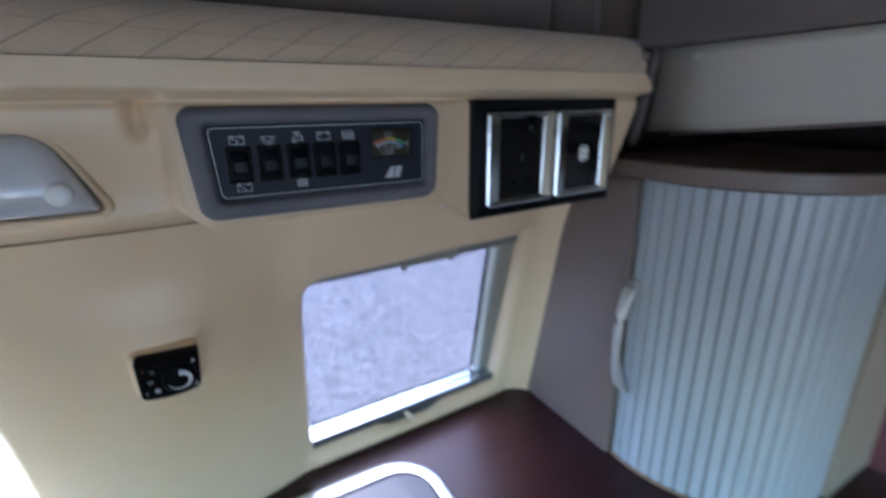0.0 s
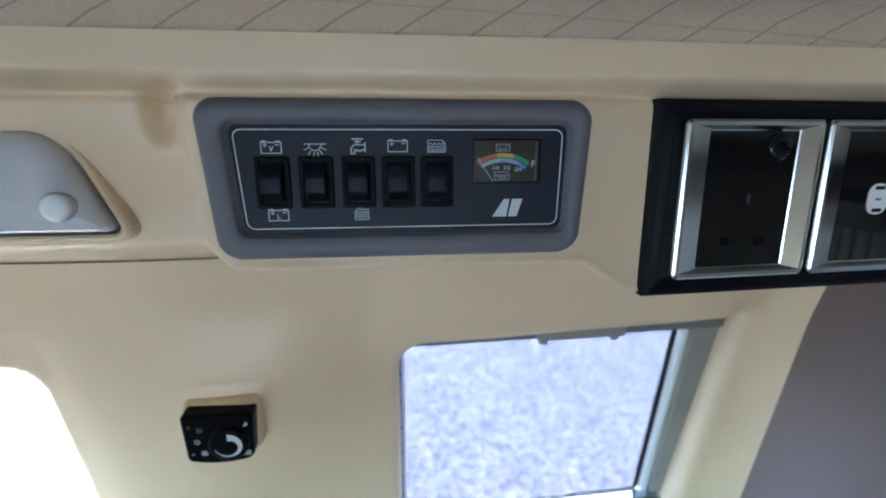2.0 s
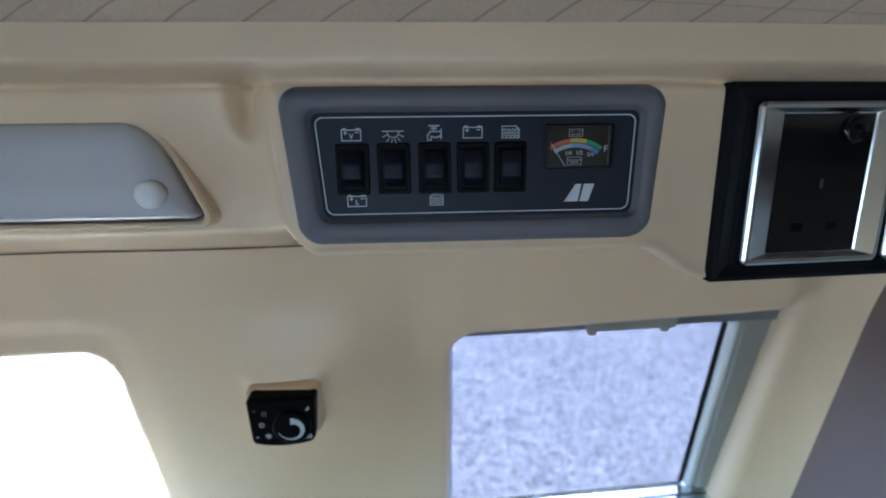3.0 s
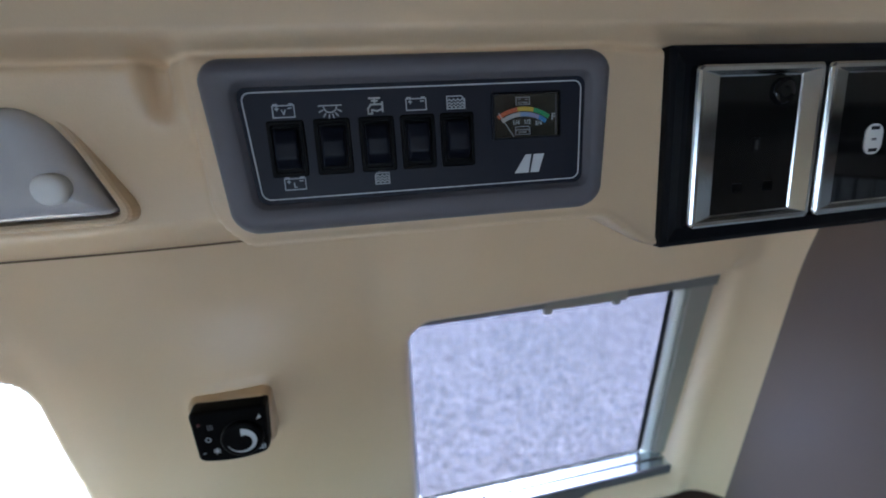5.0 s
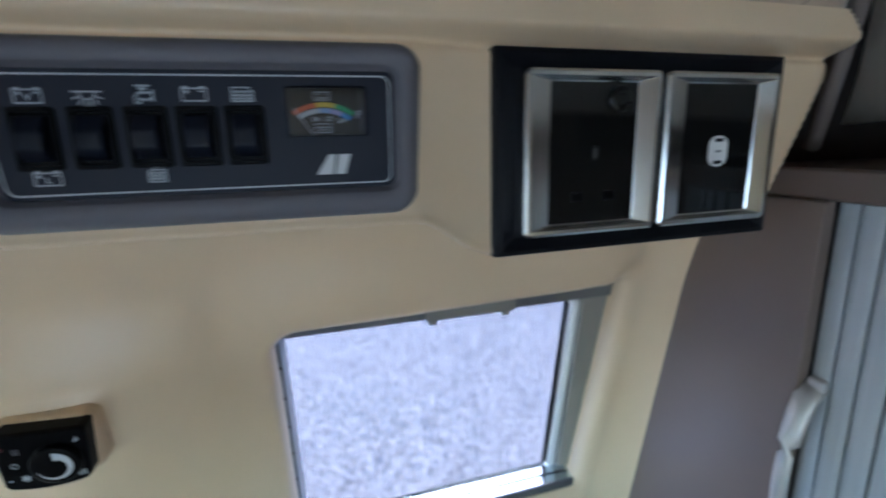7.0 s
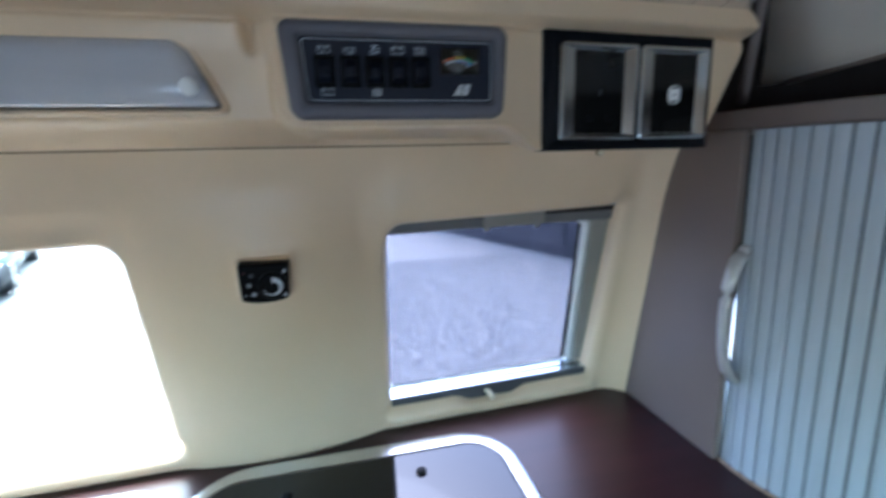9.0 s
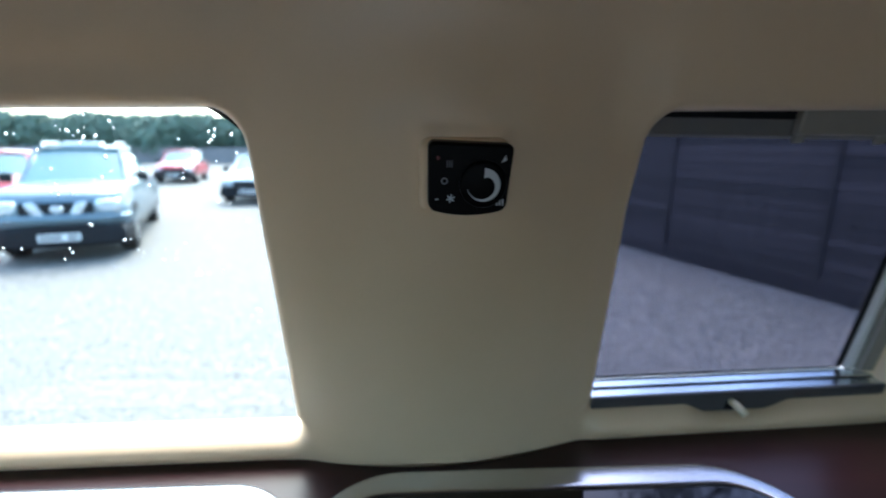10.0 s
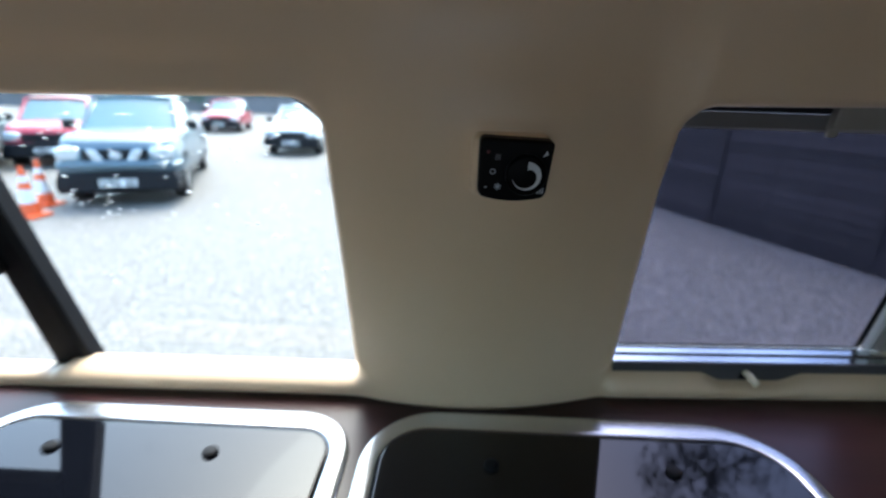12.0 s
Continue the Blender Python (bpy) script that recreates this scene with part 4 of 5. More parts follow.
def ctl_ring(i):
    """Tapering outline with a bowed lower edge."""
    out = []
    for x, z in rrect(-0.0252 + i, 0.0252 - i, -0.0188 + i, 0.0217 - i, 0.004 - min(i, 0.002), 6):
        out.append((x + (0.075 * z if x > 0 else -0.01 * z), z - (0.0052 * (1 - (x / 0.0258) ** 2) if z < 0 else 0.03 * x)))
    return out


def bowed(i):
    ring, out = ctl_ring(i), []
    for (x0, z0), (x1, z1) in zip(ring, ring[1:] + ring[:1]):
        out.append((x0, z0))
        if abs(x1 - x0) > 0.02 and z0 < 0:
            out += [(x0 + (x1 - x0) * k / 10, z0 + (z1 - z0) * k / 10 - 0.0052 * (1 - (2 * k / 10 - 1) ** 2) * 0.5) for k in range(1, 10)]
    return out


part("plinth", plate(lambda i: [(x - 0.0012, z + 0.001) for x, z in rrect(-0.0290 + i, 0.0285 - i, -0.0245 + i, 0.0220 - i, 0.007 - min(i, 0.006), 7)], [(0, 0.03), (0, 0.0068), (0.0008, 0.0042), (0.0025, 0.0024), (0.0045, 0.0016)]), CREAM, ctl, "cream moulded plinth", smooth=True).data.shade_smooth()
part("body", plate(bowed, [(0, 0.012), (0, -0.006), (0.0006, -0.0076), (0.0018, -0.0085)]), CTLBLACK, ctl, "black plastic housing")
dial = part("dial", plate(lambda i: circle(0.0078, -0.0024, 0.0145 - i, 32), [(0, -0.008), (0, -0.0118), (0.0008, -0.0128), (0.0022, -0.0133)]), CTLBLACK, ctl, "round black dial", smooth=True)
dial.data.shade_smooth()
aa = np.radians(np.linspace(88, -165, 26))
pts = [(0.0078 + 0.0102 * math.cos(a), -0.0024 + 0.0102 * math.sin(a)) for a in aa]
pts += [(0.0078 + (0.0040 + 0.0060 * (k / 25) ** 0.7) * math.cos(a), -0.0024 + (0.0040 + 0.0060 * (k / 25) ** 0.7) * math.sin(a)) for k, a in list(enumerate(aa))[::-1]]
part("scale_mark", flat(pts, -0.0132, 0.0003), PRINT, dial, "tapering grey arc")
part("icon", flat([(0.0186, 0.0102), (0.0212, 0.0148), (0.0222, 0.0118)], -0.0084, 0.0003), PRINT, ctl, "white wedge mark")
part("icon", strokes([[(0.0175 + 0.0018 * k, -0.0158), (0.0175 + 0.0018 * k, -0.0125)] for k in range(3)], 0.001, -0.0084), PRINTDIM, ctl, "white heat bars")
part("icon", strokes([[(-0.014 + 0.0014 * k, 0.0075), (-0.014 + 0.0014 * k, 0.0112)] for k in range(3)], 0.0007, -0.0084), GREYPL, ctl, "faint heat bars")
part("icon", strokes([[(-0.0155 + 0.0017 * math.cos(a), -0.001 + 0.0017 * math.sin(a)) for a in np.linspace(0, 2 * math.pi, 15)]], 0.0007, -0.0084), PRINTDIM, ctl, "white ring")
part("icon", strokes([[(-0.0115, -0.0118), (-0.0115 + 0.0022 * math.cos(a), -0.0118 + 0.0022 * math.sin(a))] for a in np.radians([20, 80, 140, 200, 260, 320])], 0.0009, -0.0084), PRINTDIM, ctl, "white fan symbol")
part("icon", strokes([[(-0.0205, -0.0125), (-0.0193, -0.0122)]], 0.0008, -0.0084), PRINTDIM, ctl, "small white dash")
part("indicator", plate(lambda i: circle(-0.0195, 0.0128, 0.0012 - i, 10), [(0, -0.0083), (0, -0.009), (0.0005, -0.0093)]), LED, ctl, "dim red indicator")

# ---- worktop, hob and sink ----
worktop = thing("worktop", pose(0, 0, 0), "dark cherry wood-effect worktop with a tan front edge", "worktop")
bm = box(-1.04, 1.2, 0.032, 0.55, 0.872, 0.9, 0.002)
for q in bm.verts:
    if q.co.y > 0.5:
        q.co.y += 0.0485 * q.co.x
part("top", bm, CHERRY, worktop)
part("front_edging", box(-1.04, 1.2, 0.028, 0.0315, 0.8725, 0.8995, 0.001), EDGE, worktop, "tan edging strip")
tagged(part("kitchen_unit", box(-1.03, 0.49, 0.06, 0.57, 0.0, 0.871, 0.003), LAMINATE), "taupe laminate kitchen unit under the worktop", "cabinet")


def flat_ring(x0, x1, y0, y1, r, z):
    return [(x, y, z) for x, y in rrect(x0, x1, y0, y1, r, 10)]


def lidded(name, x0, x1, y0, y1, r, knobs, label, category):
    t = thing(name, pose(0, 0, 0), label, category)
    steps = ((0, 0.8995), (0.0005, 0.9022), (0.002, 0.9035), (0.006, 0.9042), (0.022, 0.9046), (0.026, 0.9042), (0.029, 0.902), (0.029, 0.8995))
    part("rim", loft([flat_ring(x0 + i * 0.62, x1 - i * 0.62, y0 + i * 0.8, y1 - i, max(r - i, 0.02), z) for i, z in steps], closed=True), STEEL, t, "polished stainless steel rim", smooth=True).data.shade_smooth()
    j = 0.0315
    lid = part("lid", loft([flat_ring(x0 + (j + i) * 0.62, x1 - (j + i) * 0.62, y0 + (j + i) * 0.8, y1 - j - i, max(r - j - i, 0.02), z) for i, z in ((0, 0.8992), (0, 0.9045), (0.0006, 0.9052), (0.002, 0.9055))]), LIDGLASS, t, "black tempered glass lid")
    # thin black ring puts the gap's shadow round the lid
    part("shadow_gap", loft([flat_ring(x0 + i * 0.62, x1 - i * 0.62, y0 + i * 0.8, y1 - i, r, z) for i, z in ((0.027, 0.8994), (0.027, 0.9), (0.036, 0.9), (0.036, 0.8994))], closed=True), RUBBER, t, "black ring for the shade between rim and lid")
    for kx, ky in knobs:
        bm = loft([[(kx + rr * math.cos(a), ky + rr * math.sin(a), z) for a in np.linspace(0, 2 * math.pi, 20, endpoint=False)] for rr, z in ((0.0068, 0.9054), (0.0068, 0.9075), (0.0058, 0.909), (0.003, 0.9094))])
        part("stud", bm, RUBBER, lid, "black domed fixing stud", smooth=True)
    return t


lidded("hob", -0.148, 0.256, 0.115, 0.506, 0.075, ((0.129, 0.433), (-0.03, 0.432)), "built-in hob under a black glass lid", "hob")
lidded("sink", -0.508, -0.158, 0.115, 0.498, 0.06, ((-0.278, 0.432), (-0.42, 0.43)), "built-in sink under a black glass lid", "sink")

# ---- right-hand cabinet with its roller door ----
CX, CY, CR = 0.675, 0.335, 0.172
cab = thing("tall_cabinet", pose(0, 0, 0), "taupe corner cabinet with a silver-grey roller door", "cabinet")
part("side_panel", box(0.4935, 0.5035, 0.362, 0.6, 0.9005, 1.309, 0.001), LAMINATE, cab, "plain taupe laminate side")
part("stile", box(0.677, 0.80, 0.158, 0.176, 0.9005, 1.309, 0.004), BEIGE, cab, "beige right-hand stile")
part("right_side", box(0.78, 0.80, 0.177, 0.6, 0.9005, 1.309, 0.002), LAMINATE, cab)
arc = [(CX + (CR - 0.004) * math.cos(a), CY + (CR - 0.004) * math.sin(a)) for a in np.radians(np.linspace(170, 268, 30))]
door = part("roller_door", loft([[(x, y, 0.9015) for x, y in arc] + [(x + 0.012, y + 0.012, 0.9015) for x, y in arc[::-1]], [(x, y, 1.309) for x, y in arc] + [(x + 0.012, y + 0.012, 1.309) for x, y in arc[::-1]]]), GROOVE, cab, "dark backing between the slats")
NSL = 18
a0, a1 = 171.0, 268.0
for k in range(NSL):
    s0, s1 = radians(a0 + (a1 - a0) * (k + 0.07) / NSL), radians(a0 + (a1 - a0) * (k + 0.93) / NSL)
    ring = []
    for j in range(5):
        a = s0 + (s1 - s0) * j / 4
        rr = CR + (0.0 if j in (0, 4) else 0.0006)
        ring.append((CX + rr * math.cos(a), CY + rr * math.sin(a)))
    ring += [(CX + (CR - 0.0042) * math.cos(a), CY + (CR - 0.0042) * math.sin(a)) for a in (s1, s0)]
    part("slat", loft([[(x, y, 0.9025) for x, y in ring], [(x, y, 1.3085) for x, y in ring]]), SLATE_BLUE, door)
hp = []
for k in range(15):
    s = k / 14
    bow = math.sin(math.pi * s) ** 0.55
    hp.append((0.5035 - 0.023 * bow + 0.004 * (s - 0.5), 0.352 + 0.004 * s, 1.016 + 0.158 * s))
hb = sweep_tube(hp, [(0.0095 - 0.0025 * math.sin(math.pi * k / 14), 0.0055) for k in range(15)], 12)
for z in (1.016, 1.174):
    box(0.498, 0.507, 0.347, 0.360, z - 0.006, z + 0.006, 0.003, bm=hb)
part("handle", hb, HANDLE, door, "bowed satin pewter handle", smooth=True).data.shade_smooth()
# shelf over the cabinet, rounded like the door
arc2 = [(CX + (CR + 0.005) * math.cos(a), CY + (CR + 0.005) * math.sin(a)) for a in np.radians(np.linspace(180, 270, 26))]
out = [(0.497, 0.6)] + arc2 + [(1.2, CY - CR - 0.005), (1.2, 0.6)]
part("top_shelf", loft([[(x + e, y + e, z) for x, y in out] for e, z in ((0.002, 1.3095), (0, 1.3115), (0, 1.3295), (0.002, 1.3315))]), LAMINATE, cab, "taupe rounded shelf")
trim = [(CX + (CR + 0.003) * math.cos(a), CY + (CR + 0.003) * math.sin(a)) for a in np.radians(np.linspace(170, 268, 30))]
part("edging", sweep_tube([(x, y, 0.9015) for x, y in trim], [(0.0022, 0.0016)] * len(trim), 6), EDGE, cab, "thin tan edging along the worktop")

# overhead locker with a hollow cream front, and the padded board above
lock = thing("overhead_locker", pose(0, 0, 0), "overhead locker with a hollow cream front over an open shelf", "overhead locker")
rings = []
for k in range(12):
    yk = 0.372 - 0.06 * k
    y = yk
    zb = 1.362 + 0.10 * (0.372 - y) - 0.0 * k
    sec = []
    for j in range(9):
        s = j / 8
        y = yk + (0.034 * (1 - s) ** 1.6 - 0.004 if k == 0 else 0)
        sec.append((0.521 + 0.030 * (1 - s) ** 2 - 0.006 * s + 0.004 * math.sin(math.pi * s), y, zb + (1.458 - zb) * s))
    rings.append(sec + [(x + 0.012, yy, z) for x, yy, z in sec[::-1]])
part("front", loft(rings), OFFWHITE, lock, "off-white hollow front panel", smooth=True).data.shade_smooth()
pip = [(0.514 + 0.034 * (1 - s) ** 2, 0.374 + 0.046 * (1 - s) ** 1.6, 1.345 + 0.115 * s) for s in np.linspace(0, 1, 12)]
part("piping", sweep_tube(pip, [(0.006, 0.006)] * 12, 8), TAUPE, lock, "taupe edge piping", smooth=True)
# the shelf's inner shade is put into the colour of back and end
part("back", box(0.86, 0.88, -0.4, 0.55, 1.3305, 1.47, 0.001), TAUPESHADE, lock, "back of the open shelf, coloured dark for its shade")
part("end", box(0.53, 0.86, 0.45, 0.47, 1.3305, 1.47, 0.001), TAUPESHADE, lock, "end of the shelf, coloured dark for its shade")
part("lip", sweep_tube([(0.557, 0.372 - 0.06 * k, 1.3615 + 0.006 * k) for k in range(11)], [0.0035] * 11, 8), LAMINATE, lock, "pale lower lip", smooth=True)
part("stud", plate(lambda i: circle(0, 0, 0.005 - i, 12), [(0, 0.006), (0, -0.003), (0.002, -0.005)]), OFFWHITE, lock, "small pale stud").matrix_local = pose(0.519, 0.325, 1.449, 0, 0, -90)
bm = loft([[(x, y, z) for y, z in rrect(-0.6 + i, 0.402 - i, 1.4595 + i, 1.90 - i, 0.02)] for x, i in ((0.58, 0.003), (0.58, 0), (0.515, 0), (0.511, 0.004))])
for q in bm.verts:
    q.co.z += 0.004 * (0.4 - q.co.y) if q.co.z < 1.6 else 0
board = tagged(part("padded_board", bm, TAUPE, smooth=False), "taupe fabric-covered board above the locker", "board")
tagged(part("upright_panel", box(0.53, 0.6, 0.42, 0.556, 1.4765, 1.9, 0.004), LAMINATE), "beige corner panel between the wall and the board", "panel")
tagged(part("corner_post", box(0.512, 0.522, 0.47, 0.556, 1.4765, 1.9, 0.003), TAUPE), "dark taupe upright joint strip", "panel")

# ---- outside: gravel yard, fence, trees, vehicles ----
GZ = -0.66
gr = np.array([-300, -120, -50, -25, -12, -6, -3, 0, 3, 6, 12, 25, 50, 120, 300.0])
v, f = [], []
for yy in gr:
    for xx in gr:
        v.append((xx, yy, GZ))
n = len(gr)
for j in range(n - 1):
    for i in range(n - 1):
        f.append((j * n + i, j * n + i + 1, (j + 1) * n + i + 1, (j + 1) * n + i))
tagged(raw("ground", v, f, GRAVEL), "pale crushed gravel yard", "ground", kind="structure")

# loose stones lying on the yard beside the van


def stones(name):
    m, nt, p = node_mat(name)
    n, l = nt.nodes, nt.links
    geo, r = n.new("ShaderNodeNewGeometry"), n.new("ShaderNodeValToRGB")
    cr = r.color_ramp
    cr.elements[0].color, cr.elements[0].position = (0.125, 0.118, 0.11, 1), 0.0
    cr.elements[1].color, cr.elements[1].position = (0.40, 0.38, 0.35, 1), 1.0
    for pos, col in ((0.25, (0.165, 0.152, 0.137, 1)), (0.5, (0.238, 0.217, 0.193, 1)), (0.7, (0.23, 0.231, 0.236, 1)), (0.85, (0.315, 0.277, 0.237, 1))):
        cr.elements.new(pos).color = col
    l.new(geo.outputs["Random Per Island"], r.inputs["Fac"])
    l.new(r.outputs["Color"], p.inputs["Base Color"])
    p.inputs["Roughness"].default_value = 0.75
    return m


srng = np.random.default_rng(12)
N = 56000
sx, sy = srng.uniform(-1.8, 5.4, N), srng.uniform(1.6, 8.6, N)
keep = (sx < 6.2 - (sy - 1.56) * 0.328) & (sx > -0.2 * sy)
sx, sy = sx[keep], sy[keep]
N = len(sx)
base = np.array([(1, 0, 0), (0, 1, 0), (-1, 0, 0), (0, -1, 0), (0, 0, 1), (0, 0, -1)], float)
size = 0.008 + 0.010 * srng.random(N) ** 2
pv = base[None] * (size[:, None, None] * srng.uniform(0.7, 1.25, (N, 6, 1))) * np.array([1, 1, 0.6])
an = srng.uniform(0, 2 * math.pi, N)
co, si = np.cos(an)[:, None], np.sin(an)[:, None]
tilt = srng.normal(0, 0.5, (N, 1))
pv = np.stack([pv[..., 0] * co - pv[..., 1] * si, pv[..., 0] * si + pv[..., 1] * co, pv[..., 2] + tilt * pv[..., 0] * 0.6], -1)
pv += np.stack([sx, sy, GZ + size * 0.35], -1)[:, None]
tri = np.array([(0, 1, 4), (1, 2, 4), (2, 3, 4), (3, 0, 4), (1, 0, 5), (2, 1, 5), (3, 2, 5), (0, 3, 5)])
raw_faces = (tri[None] + 6 * np.arange(N)[:, None, None]).reshape(-1, 3)
tagged(raw("loose_stones", pv.reshape(-1, 3).tolist(), raw_faces.tolist(), stones("mixed_gravel_stones"), kind="stuff"), "mixed grey and tan gravel stones lying loose", "gravel", kind="stuff")

A, B = Vector((1.95, 14.95, GZ)), Vector((6.34, 1.56, GZ))
fence = thing("fence", pose(0, 0, 0), "dark stained timber fence of lapped horizontal boards", "fence")
run = (B - A).normalized()
turn = math.degrees(math.atan2(run.y, run.x))
bd = loft([[(x, y, z) for y, z in ((0.004, 0), (-0.016, 0), (-0.016, 0.012), (-0.006, 0.142), (0.004, 0.142))] for x in (0.041, 2.359)])
board_me = bpy.data.meshes.new("board")
bmesh.ops.recalc_face_normals(bd, faces=bd.faces)
bd.to_mesh(board_me)
bd.free()
finish(board_me, FENCE, False)
length = (B - A).length
brng = random.Random(6)
for k in range(-1, 6):
    p = A + run * (k * 2.4 + 0.35)
    for j in range(15):
        o = new("board", board_me)
        o.parent = fence
        o.matrix_local = Matrix.Translation((p.x, p.y, p.z + 0.262 + 0.14 * j)) @ pose(0, 0.003 * brng.uniform(-1, 1), 0, brng.uniform(-0.6, 0.6), 0, turn)
for k in range(6):
    p = A + run * (k * 2.4 + 0.35)
    o = part("post", box(-0.04, 0.04, -0.035, 0.03, 0, 2.42, 0.006), FENCE, fence)
    o.matrix_local = Matrix.Translation(p) @ pose(0, 0, 0, 0, 0, turn)
for k in range(-1, 6):
    o = part("gravel_board", box(0.041, 2.359, -0.03, -0.0085, 0, 0.26, 0.004), FENCE, fence)
    o.matrix_local = Matrix.Translation(A + run * (k * 2.4 + 0.35)) @ pose(0, 0, 0, 0, 0, turn)
for z in (0.4, 1.2, 1.9):
    o = part("rail", box(0, length, 0.02, 0.06, z, z + 0.08, 0.004), FENCE, fence)
    o.matrix_local = Matrix.Translation(A) @ pose(0, 0, 0, 0, 0, turn)


def leaves(rng, blobs, count, size):
    vv, ff = [], []
    for cx, cy, cz, r in blobs:
        for _ in range(int(count * r * r)):
            d = Vector((rng.gauss(0, 1), rng.gauss(0, 1), rng.gauss(0, 1))).normalized() * r * rng.uniform(0.45, 1.08)
            c = Vector((cx, cy, cz)) + Vector((d.x, d.y, d.z * 0.8))
            a = Vector((rng.gauss(0, 1), rng.gauss(0, 1), rng.gauss(0, 1))).normalized()
            b = a.orthogonal().normalized()
            s = size * rng.uniform(0.6, 1.4)
            i = len(vv)
            vv += [c - a * s, c + b * s * 0.45, c + a * s, c - b * s * 0.45]
            ff.append((i, i + 1, i + 2, i + 3))
    return vv, ff


def tree(x, y, h, seed, crown):
    rng = random.Random(seed)
    t = thing("tree", pose(x, y, GZ), "broad leafy green tree behind the fence", "tree", "trees behind the fence")
    bm = sweep_tube([(0, 0, 0), (0.05, 0.02, h * 0.3), (0.0, 0.1, h * 0.6), (0.05, 0.1, h * 0.9)], [0.2, 0.15, 0.1, 0.03], 9)
    blobs = []
    for k in range(9):
        a, z = k * 2.4, h * rng.uniform(0.42, 0.85)
        L = crown * rng.uniform(0.5, 0.95)
        tip = (L * math.cos(a), L * math.sin(a), z + L * 0.5)
        sweep_tube([(0, 0.05, z * 0.75), (tip[0] * 0.5, tip[1] * 0.5, z * 0.95), tip], [0.07, 0.045, 0.015], 6, bm)
        blobs.append((*tip, crown * rng.uniform(0.28, 0.45)))
    blobs.append((0, 0, h * 0.95, crown * 0.4))
    part("trunk", bm, BARK, t, "rough brown trunk and limbs", smooth=True)
    raw("crown", *leaves(rng, blobs, 560, 0.12), LEAF, t, "loose green leaves", kind="stuff")


tree(8.5, 7.5, 13.0, 3, 4.0)
tree(12.4, 4.0, 11.0, 8, 3.4)
tree(8.6, 14.0, 8.5, 5, 3.0)

hrng = random.Random(21)
blobs = []
for k in range(60):
    x = -56 + 0.86 * k
    blobs.append((x, 48 + hrng.uniform(-1, 1.5), GZ + 2.4 + hrng.uniform(-0.3, 0.6), 1.9 + hrng.uniform(0, 0.7)))
for k in range(30):
    blobs.append((-3 + k * 1.5, 58 + hrng.uniform(-1, 1), GZ + 1.2, 1.2))
tagged(raw("hedge", *leaves(hrng, blobs, 300, 0.26), HEDGE, kind="stuff"), "green hedge and trees beyond the yard, paled by haze in the colour", "hedge")
far = thing("yard_wall", pose(0, 45.5, GZ), "weathered grey boundary cladding of the yard", "boundary wall")
for k in range(40):
    part("panel", box(-60 + 2.5 * k, -57.53 + 2.5 * k, 0, 0.08, 0, 1.45 + 0.04 * (k % 3), 0.01), CLADDING, far)


def wheel(parent, x, y, r, w):
    wh = part("wheel", loft([[(x + s * w / 2, y + rr * math.cos(a), r + rr * math.sin(a)) for a in np.linspace(0, 2 * math.pi, 24, endpoint=False)] for s, rr in ((-1, r * 0.6), (-1, r * 0.94), (-0.75, r), (0.75, r), (1, r * 0.94), (1, r * 0.6))]), TYRE, parent, "black tyre")
    for s in (-1, 1):
        bm = loft([[(x + s * (w / 2 + 0.004), y + rr * math.cos(a), r + rr * math.sin(a)) for a in np.linspace(0, 2 * math.pi, 20, endpoint=False)] for rr in (r * 0.62, r * 0.15)])
        part("rim", bm, ALU, wh, "alloy rim")


def section(w0, w1, z0, z1, y, c=0.06):
    """A rounded cross-section: flat below, bulging sides, crowned top."""
    h = z1 - z0
    half = [(w0, z0), (w0 + 0.025, z0 + 0.3 * h), (w0 * 0.5 + w1 * 0.5 + 0.02, z0 + 0.62 * h), (w1, z1 - 0.16 * h), (w1 - 0.35 * c, z1 - 0.05 * h), (w1 - 1.1 * c, z1), (w1 * 0.62, z1 + 0.018), (w1 * 0.3, z1 + 0.028)]
    return [(x, y, z) for x, z in half] + [(0, y, z1 + 0.03)] + [(-x, y, z) for x, z in half[::-1]]


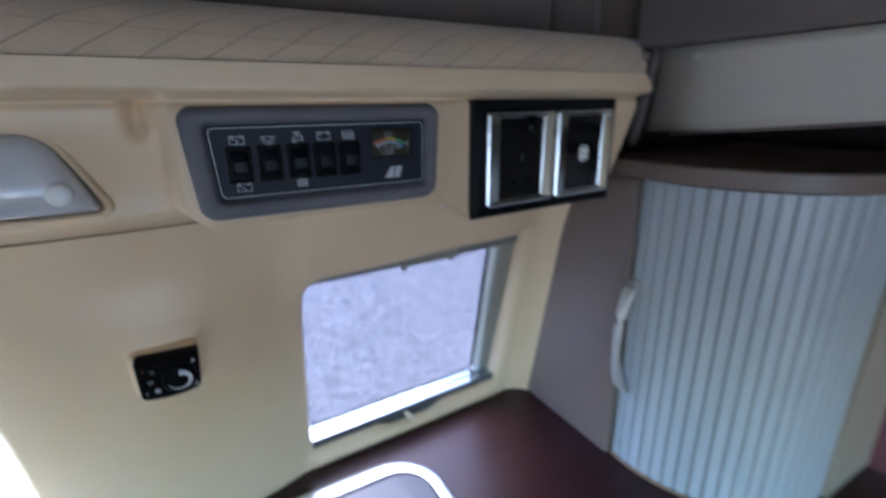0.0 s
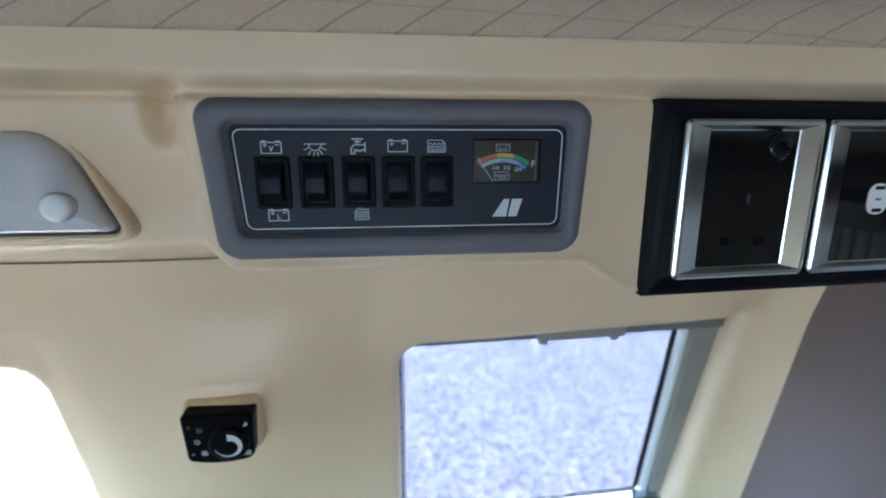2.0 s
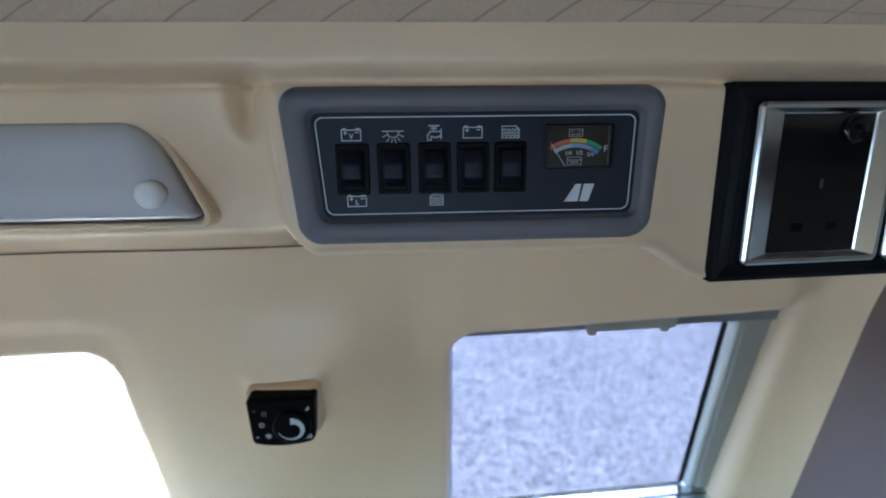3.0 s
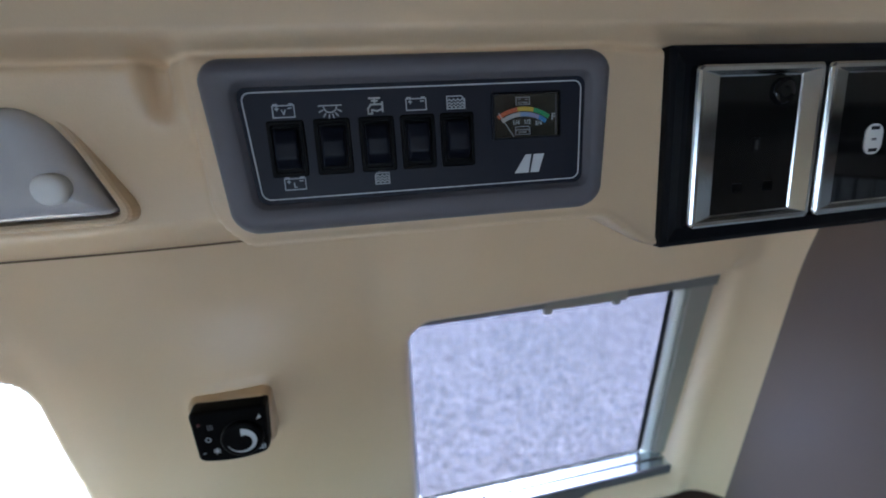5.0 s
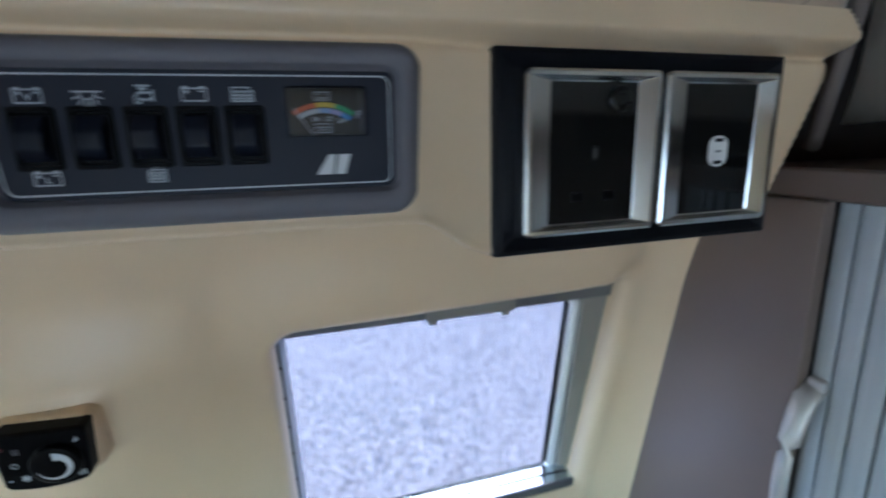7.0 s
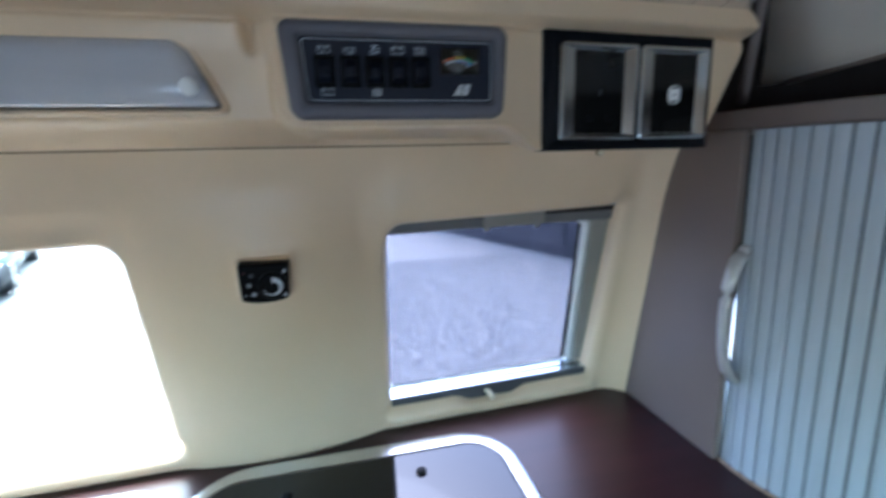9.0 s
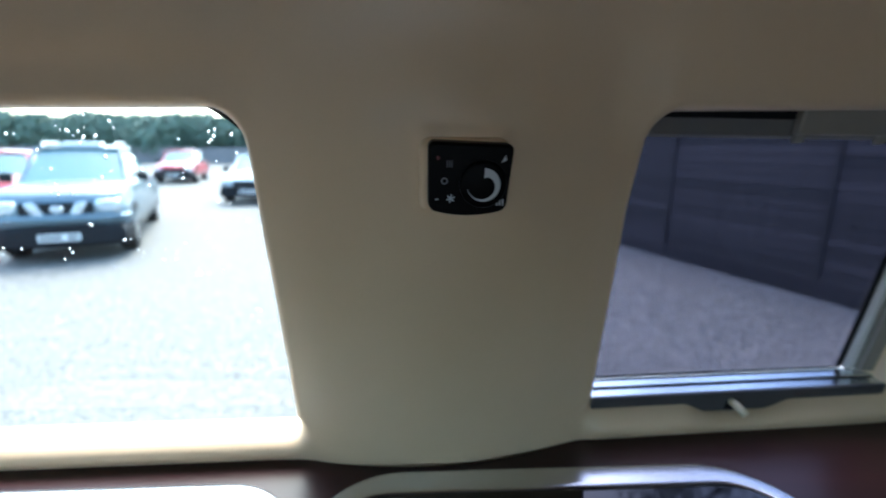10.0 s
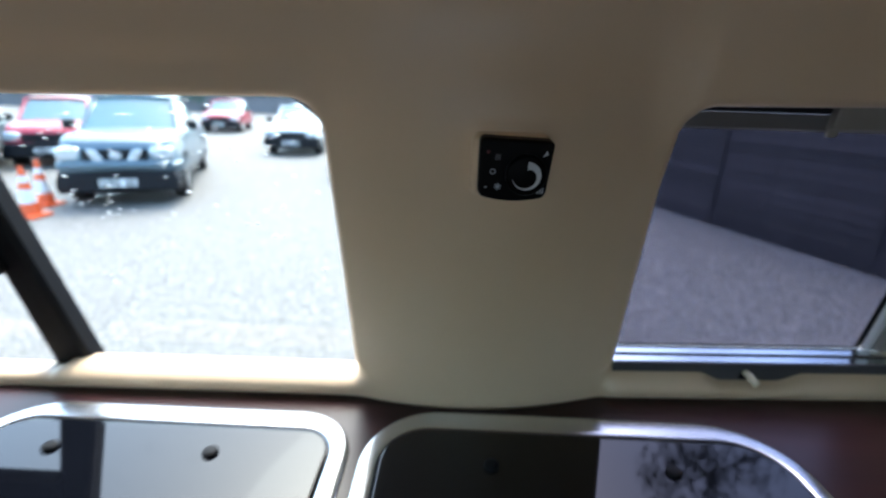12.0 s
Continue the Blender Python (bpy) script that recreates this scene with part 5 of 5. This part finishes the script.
def vehicle(name, m, paint, W, H, L, bonnet, label, category, pickup=False):
    """Front at y = 0, facing -y; length runs along +y."""
    c = thing(name, m, label, category)
    h = W / 2
    LZ = bonnet - 0.28
    nose = [(-0.02, h * 0.66, h * 0.56, 0.48, bonnet - 0.24), (0.03, h * 0.82, h * 0.72, 0.42, bonnet - 0.14), (0.14, h * 0.94, h * 0.86, 0.36, bonnet - 0.06), (0.4, h * 0.99, h * 0.93, 0.34, bonnet), (1.25, h, h * 0.95, 0.33, bonnet + 0.05), (2.6, h, h * 0.96, 0.33, bonnet + 0.03), (L - 0.3, h, h * 0.95, 0.35, bonnet + 0.02), (L, h * 0.93, h * 0.9, 0.42, bonnet - 0.05)]
    part("body", loft([section(a, b, z0, z1, y) for y, a, b, z0, z1 in nose]), paint, c, smooth=True).data.shade_smooth()
    end = min(L - 0.5, 3.5 if pickup else L - 0.35)
    g = [(1.2, h * 0.84, h * 0.82, bonnet, bonnet + 0.03), (1.95, h * 0.86, h * 0.68, bonnet, H - 0.05), (2.6, h * 0.88, h * 0.69, bonnet, H - 0.02), (end - 0.35, h * 0.88, h * 0.69, bonnet, H - 0.04), (end, h * 0.86, h * 0.78, bonnet, bonnet + 0.06)]
    part("glasshouse", loft([section(a, b, z0, z1, y, 0.03) for y, a, b, z0, z1 in g]), CARGLASS, c, "glazed cabin with the sky's reflection in its colour")
    part("roof", loft([section(a, b, z0, z1, y, 0.02) for y, a, b, z0, z1 in ((1.88, h * 0.70, h * 0.66, H - 0.07, H - 0.02), (2.3, h * 0.72, h * 0.68, H - 0.05, H), (end - 0.4, h * 0.72, h * 0.68, H - 0.05, H))]), paint, c)
    for s in (-1, 1):
        part("pillar", sweep_tube([(s * h * 0.85, 1.2, bonnet + 0.01), (s * h * 0.71, 1.93, H - 0.04)], [0.035, 0.035], 6), paint, c)
        part("mirror", box(s * (h + 0.1) - 0.09, s * (h + 0.1) + 0.09, 1.42, 1.54, bonnet + 0.04, bonnet + 0.2, 0.03), TRIM, c, "dark door mirror")
        part("headlight", loft([[(s * (h * 0.72 + dx), y, LZ + dz + 0.03) for dx, dz in rrect(-0.17 + i, 0.17 - i, -0.1 + i, 0.1 - i, 0.05)] for y, i in ((0.2, 0), (0.03, 0), (-0.005, 0.012), (-0.015, 0.04))]), HEADLAMP, c, "clear headlight")
        for y in (0.82, L - 0.95):
            part("arch", loft([[(s * (h + 0.015 - e), y + r * math.cos(a), 0.36 + r * math.sin(a)) for a in np.linspace(0, math.pi, 14)] + [(s * (h + 0.015 - e), y + r * 0.86 * math.cos(a), 0.36 + r * 0.86 * math.sin(a)) for a in np.linspace(math.pi, 0, 14)] for e, r in ((0.12, 0.47), (0, 0.47))]), TRIM, c, "dark wheel arch")
            wheel(c, s * (h - 0.12), y, 0.36, 0.24)
    part("bumper", loft([section(a, b, z0, z1, y, 0.04) for y, a, b, z0, z1 in ((-0.12, h * 0.72, h * 0.70, 0.3, 0.54), (-0.07, h * 0.93, h * 0.92, 0.26, 0.57), (0.3, h + 0.015, h + 0.015, 0.28, 0.6))]), TRIM, c, "black front bumper")
    gl = part("grille", loft([[(dx, y, LZ + dz) for dx, dz in rrect(-0.46, 0.46, -0.09, 0.1, 0.04)] for y in (0.1, -0.028)]), TRIM, c, "dark grille")
    if pickup:
        for sx in (-1, 1):
            bm = loft([[(sx * (0.27 + dx + dz * 0.5), y, LZ + dz) for dx, dz in rrect(-0.075 + i, 0.075 - i, -0.1 + i, 0.11 - i, 0.05)] for y, i in ((-0.02, 0), (-0.055, 0.004), (-0.065, 0.02))])
            part("grille_bar", bm, HEADLAMP, gl, "bright slanted grille bar")
        part("badge", loft([[(0.085 * k * math.cos(a), y, LZ + 0.06 * k * math.sin(a)) for a in np.linspace(0, 2 * math.pi, 20, endpoint=False)] for y, k in ((-0.02, 1), (-0.045, 1), (-0.052, 0.8))]), HEADLAMP, gl, "plain oval emblem")
        part("bumper_band", loft([section(a, b, z0, z1, y, 0.03) for y, a, b, z0, z1 in ((-0.10, h * 0.62, h * 0.62, LZ - 0.19, LZ - 0.12), (-0.05, h * 0.88, h * 0.86, LZ - 0.2, LZ - 0.1), (0.3, h + 0.012, h + 0.01, LZ - 0.2, LZ - 0.1))]), paint, c, "body-coloured upper bumper", smooth=True)
        part("roof_vent", box(-0.3, 0.3, 2.15, 2.6, H + 0.01, H + 0.09, 0.03), PAINT_WHITE, c, "white unit on the roof")
        for s in (-1, 1):
            part("fog_light", plate(lambda i: circle(s * 0.62, 0.47, 0.06 - i, 14), [(0, 0.0), (0, -0.1), (0.02, -0.105)]), HEADLAMP, c, "round fog light")
        for s in (-1, 1):
            part("roof_rail", sweep_tube([(s * h * 0.62, 2.0, H + 0.0), (s * h * 0.62, 2.1, H + 0.07), (s * h * 0.62, 3.0, H + 0.07), (s * h * 0.62, 3.1, H)], [0.02] * 4, 6), ALU, c, "roof rail")
    pp = part("number_plate", box(-0.26, 0.26, -0.135, -0.12, 0.36, 0.475, 0.004), REFLECT, c, "pale number plate")
    bm = bmesh.new()
    for k in range(7):
        x = -0.22 + 0.066 * k
        if k != 4:
            box(x, x + 0.042, -0.138, -0.1345, 0.382, 0.455, bm=bm)
    part("marking", bm, TRIM, pp, "dark bars")
    return c


vehicle("pickup_truck", pose(-5.52, 7.44, GZ, 0, 0, 23), PAINT_SILVER, 1.77, 1.76, 5.1, 1.12, "silver-blue pickup truck with a black front bumper", "pickup truck", True)
vehicle("parked_car", pose(-5.21, 14.72, GZ, 0, 0, 8), PAINT_WHITE, 1.72, 1.5, 4.2, 0.92, "white car with a dark bumper parked on gravel", "car")
vehicle("parked_car", pose(-11.2, 22.2, GZ, 0, 0, 14), PAINT_RED, 1.7, 1.5, 4.2, 0.9, "red hatchback parked across the yard", "car")
vehicle("parked_car", pose(-9.74, 10.98, GZ, 0, 0, 30), PAINT_RED, 1.75, 1.6, 4.2, 0.98, "red car parked behind the cones", "car")
vehicle("parked_car", pose(-10.54, 8.94, GZ, 0, 0, 36), PAINT_SILVER, 1.8, 1.55, 4.4, 0.98, "silver-blue car parked beside the red one", "car")
vehicle("parked_car", pose(-2.1, 10.8, GZ, 0, 0, 4), PAINT_WHITE, 1.72, 1.5, 4.2, 0.92, "white car parked alone on the open gravel", "car")


def cone(x, y):
    c = thing("traffic_cone", pose(x, y, GZ), "orange traffic cone with white reflective sleeves", "traffic cone", "cones in the yard")
    part("base", box(-0.19, 0.19, -0.19, 0.19, 0, 0.045, 0.012), ORANGE, c)
    def ringz(z):
        r = 0.145 - 0.16 * z
        return [(r * math.cos(a), r * math.sin(a), z) for a in np.linspace(0, 2 * math.pi, 20, endpoint=False)]
    part("cone", loft([ringz(z) for z in (0.04, 0.75)]), ORANGE, c, smooth=False)
    for z0, z1 in ((0.22, 0.42), (0.52, 0.62)):
        part("sleeve", loft([[(x * 1.03, y * 1.03, z) for x, y, z in ringz(z)] for z in (z0, z1)]), REFLECT, c, "white reflective sleeve")
    return c


cone(-6.36, 6.61)
cone(-6.76, 7.33)
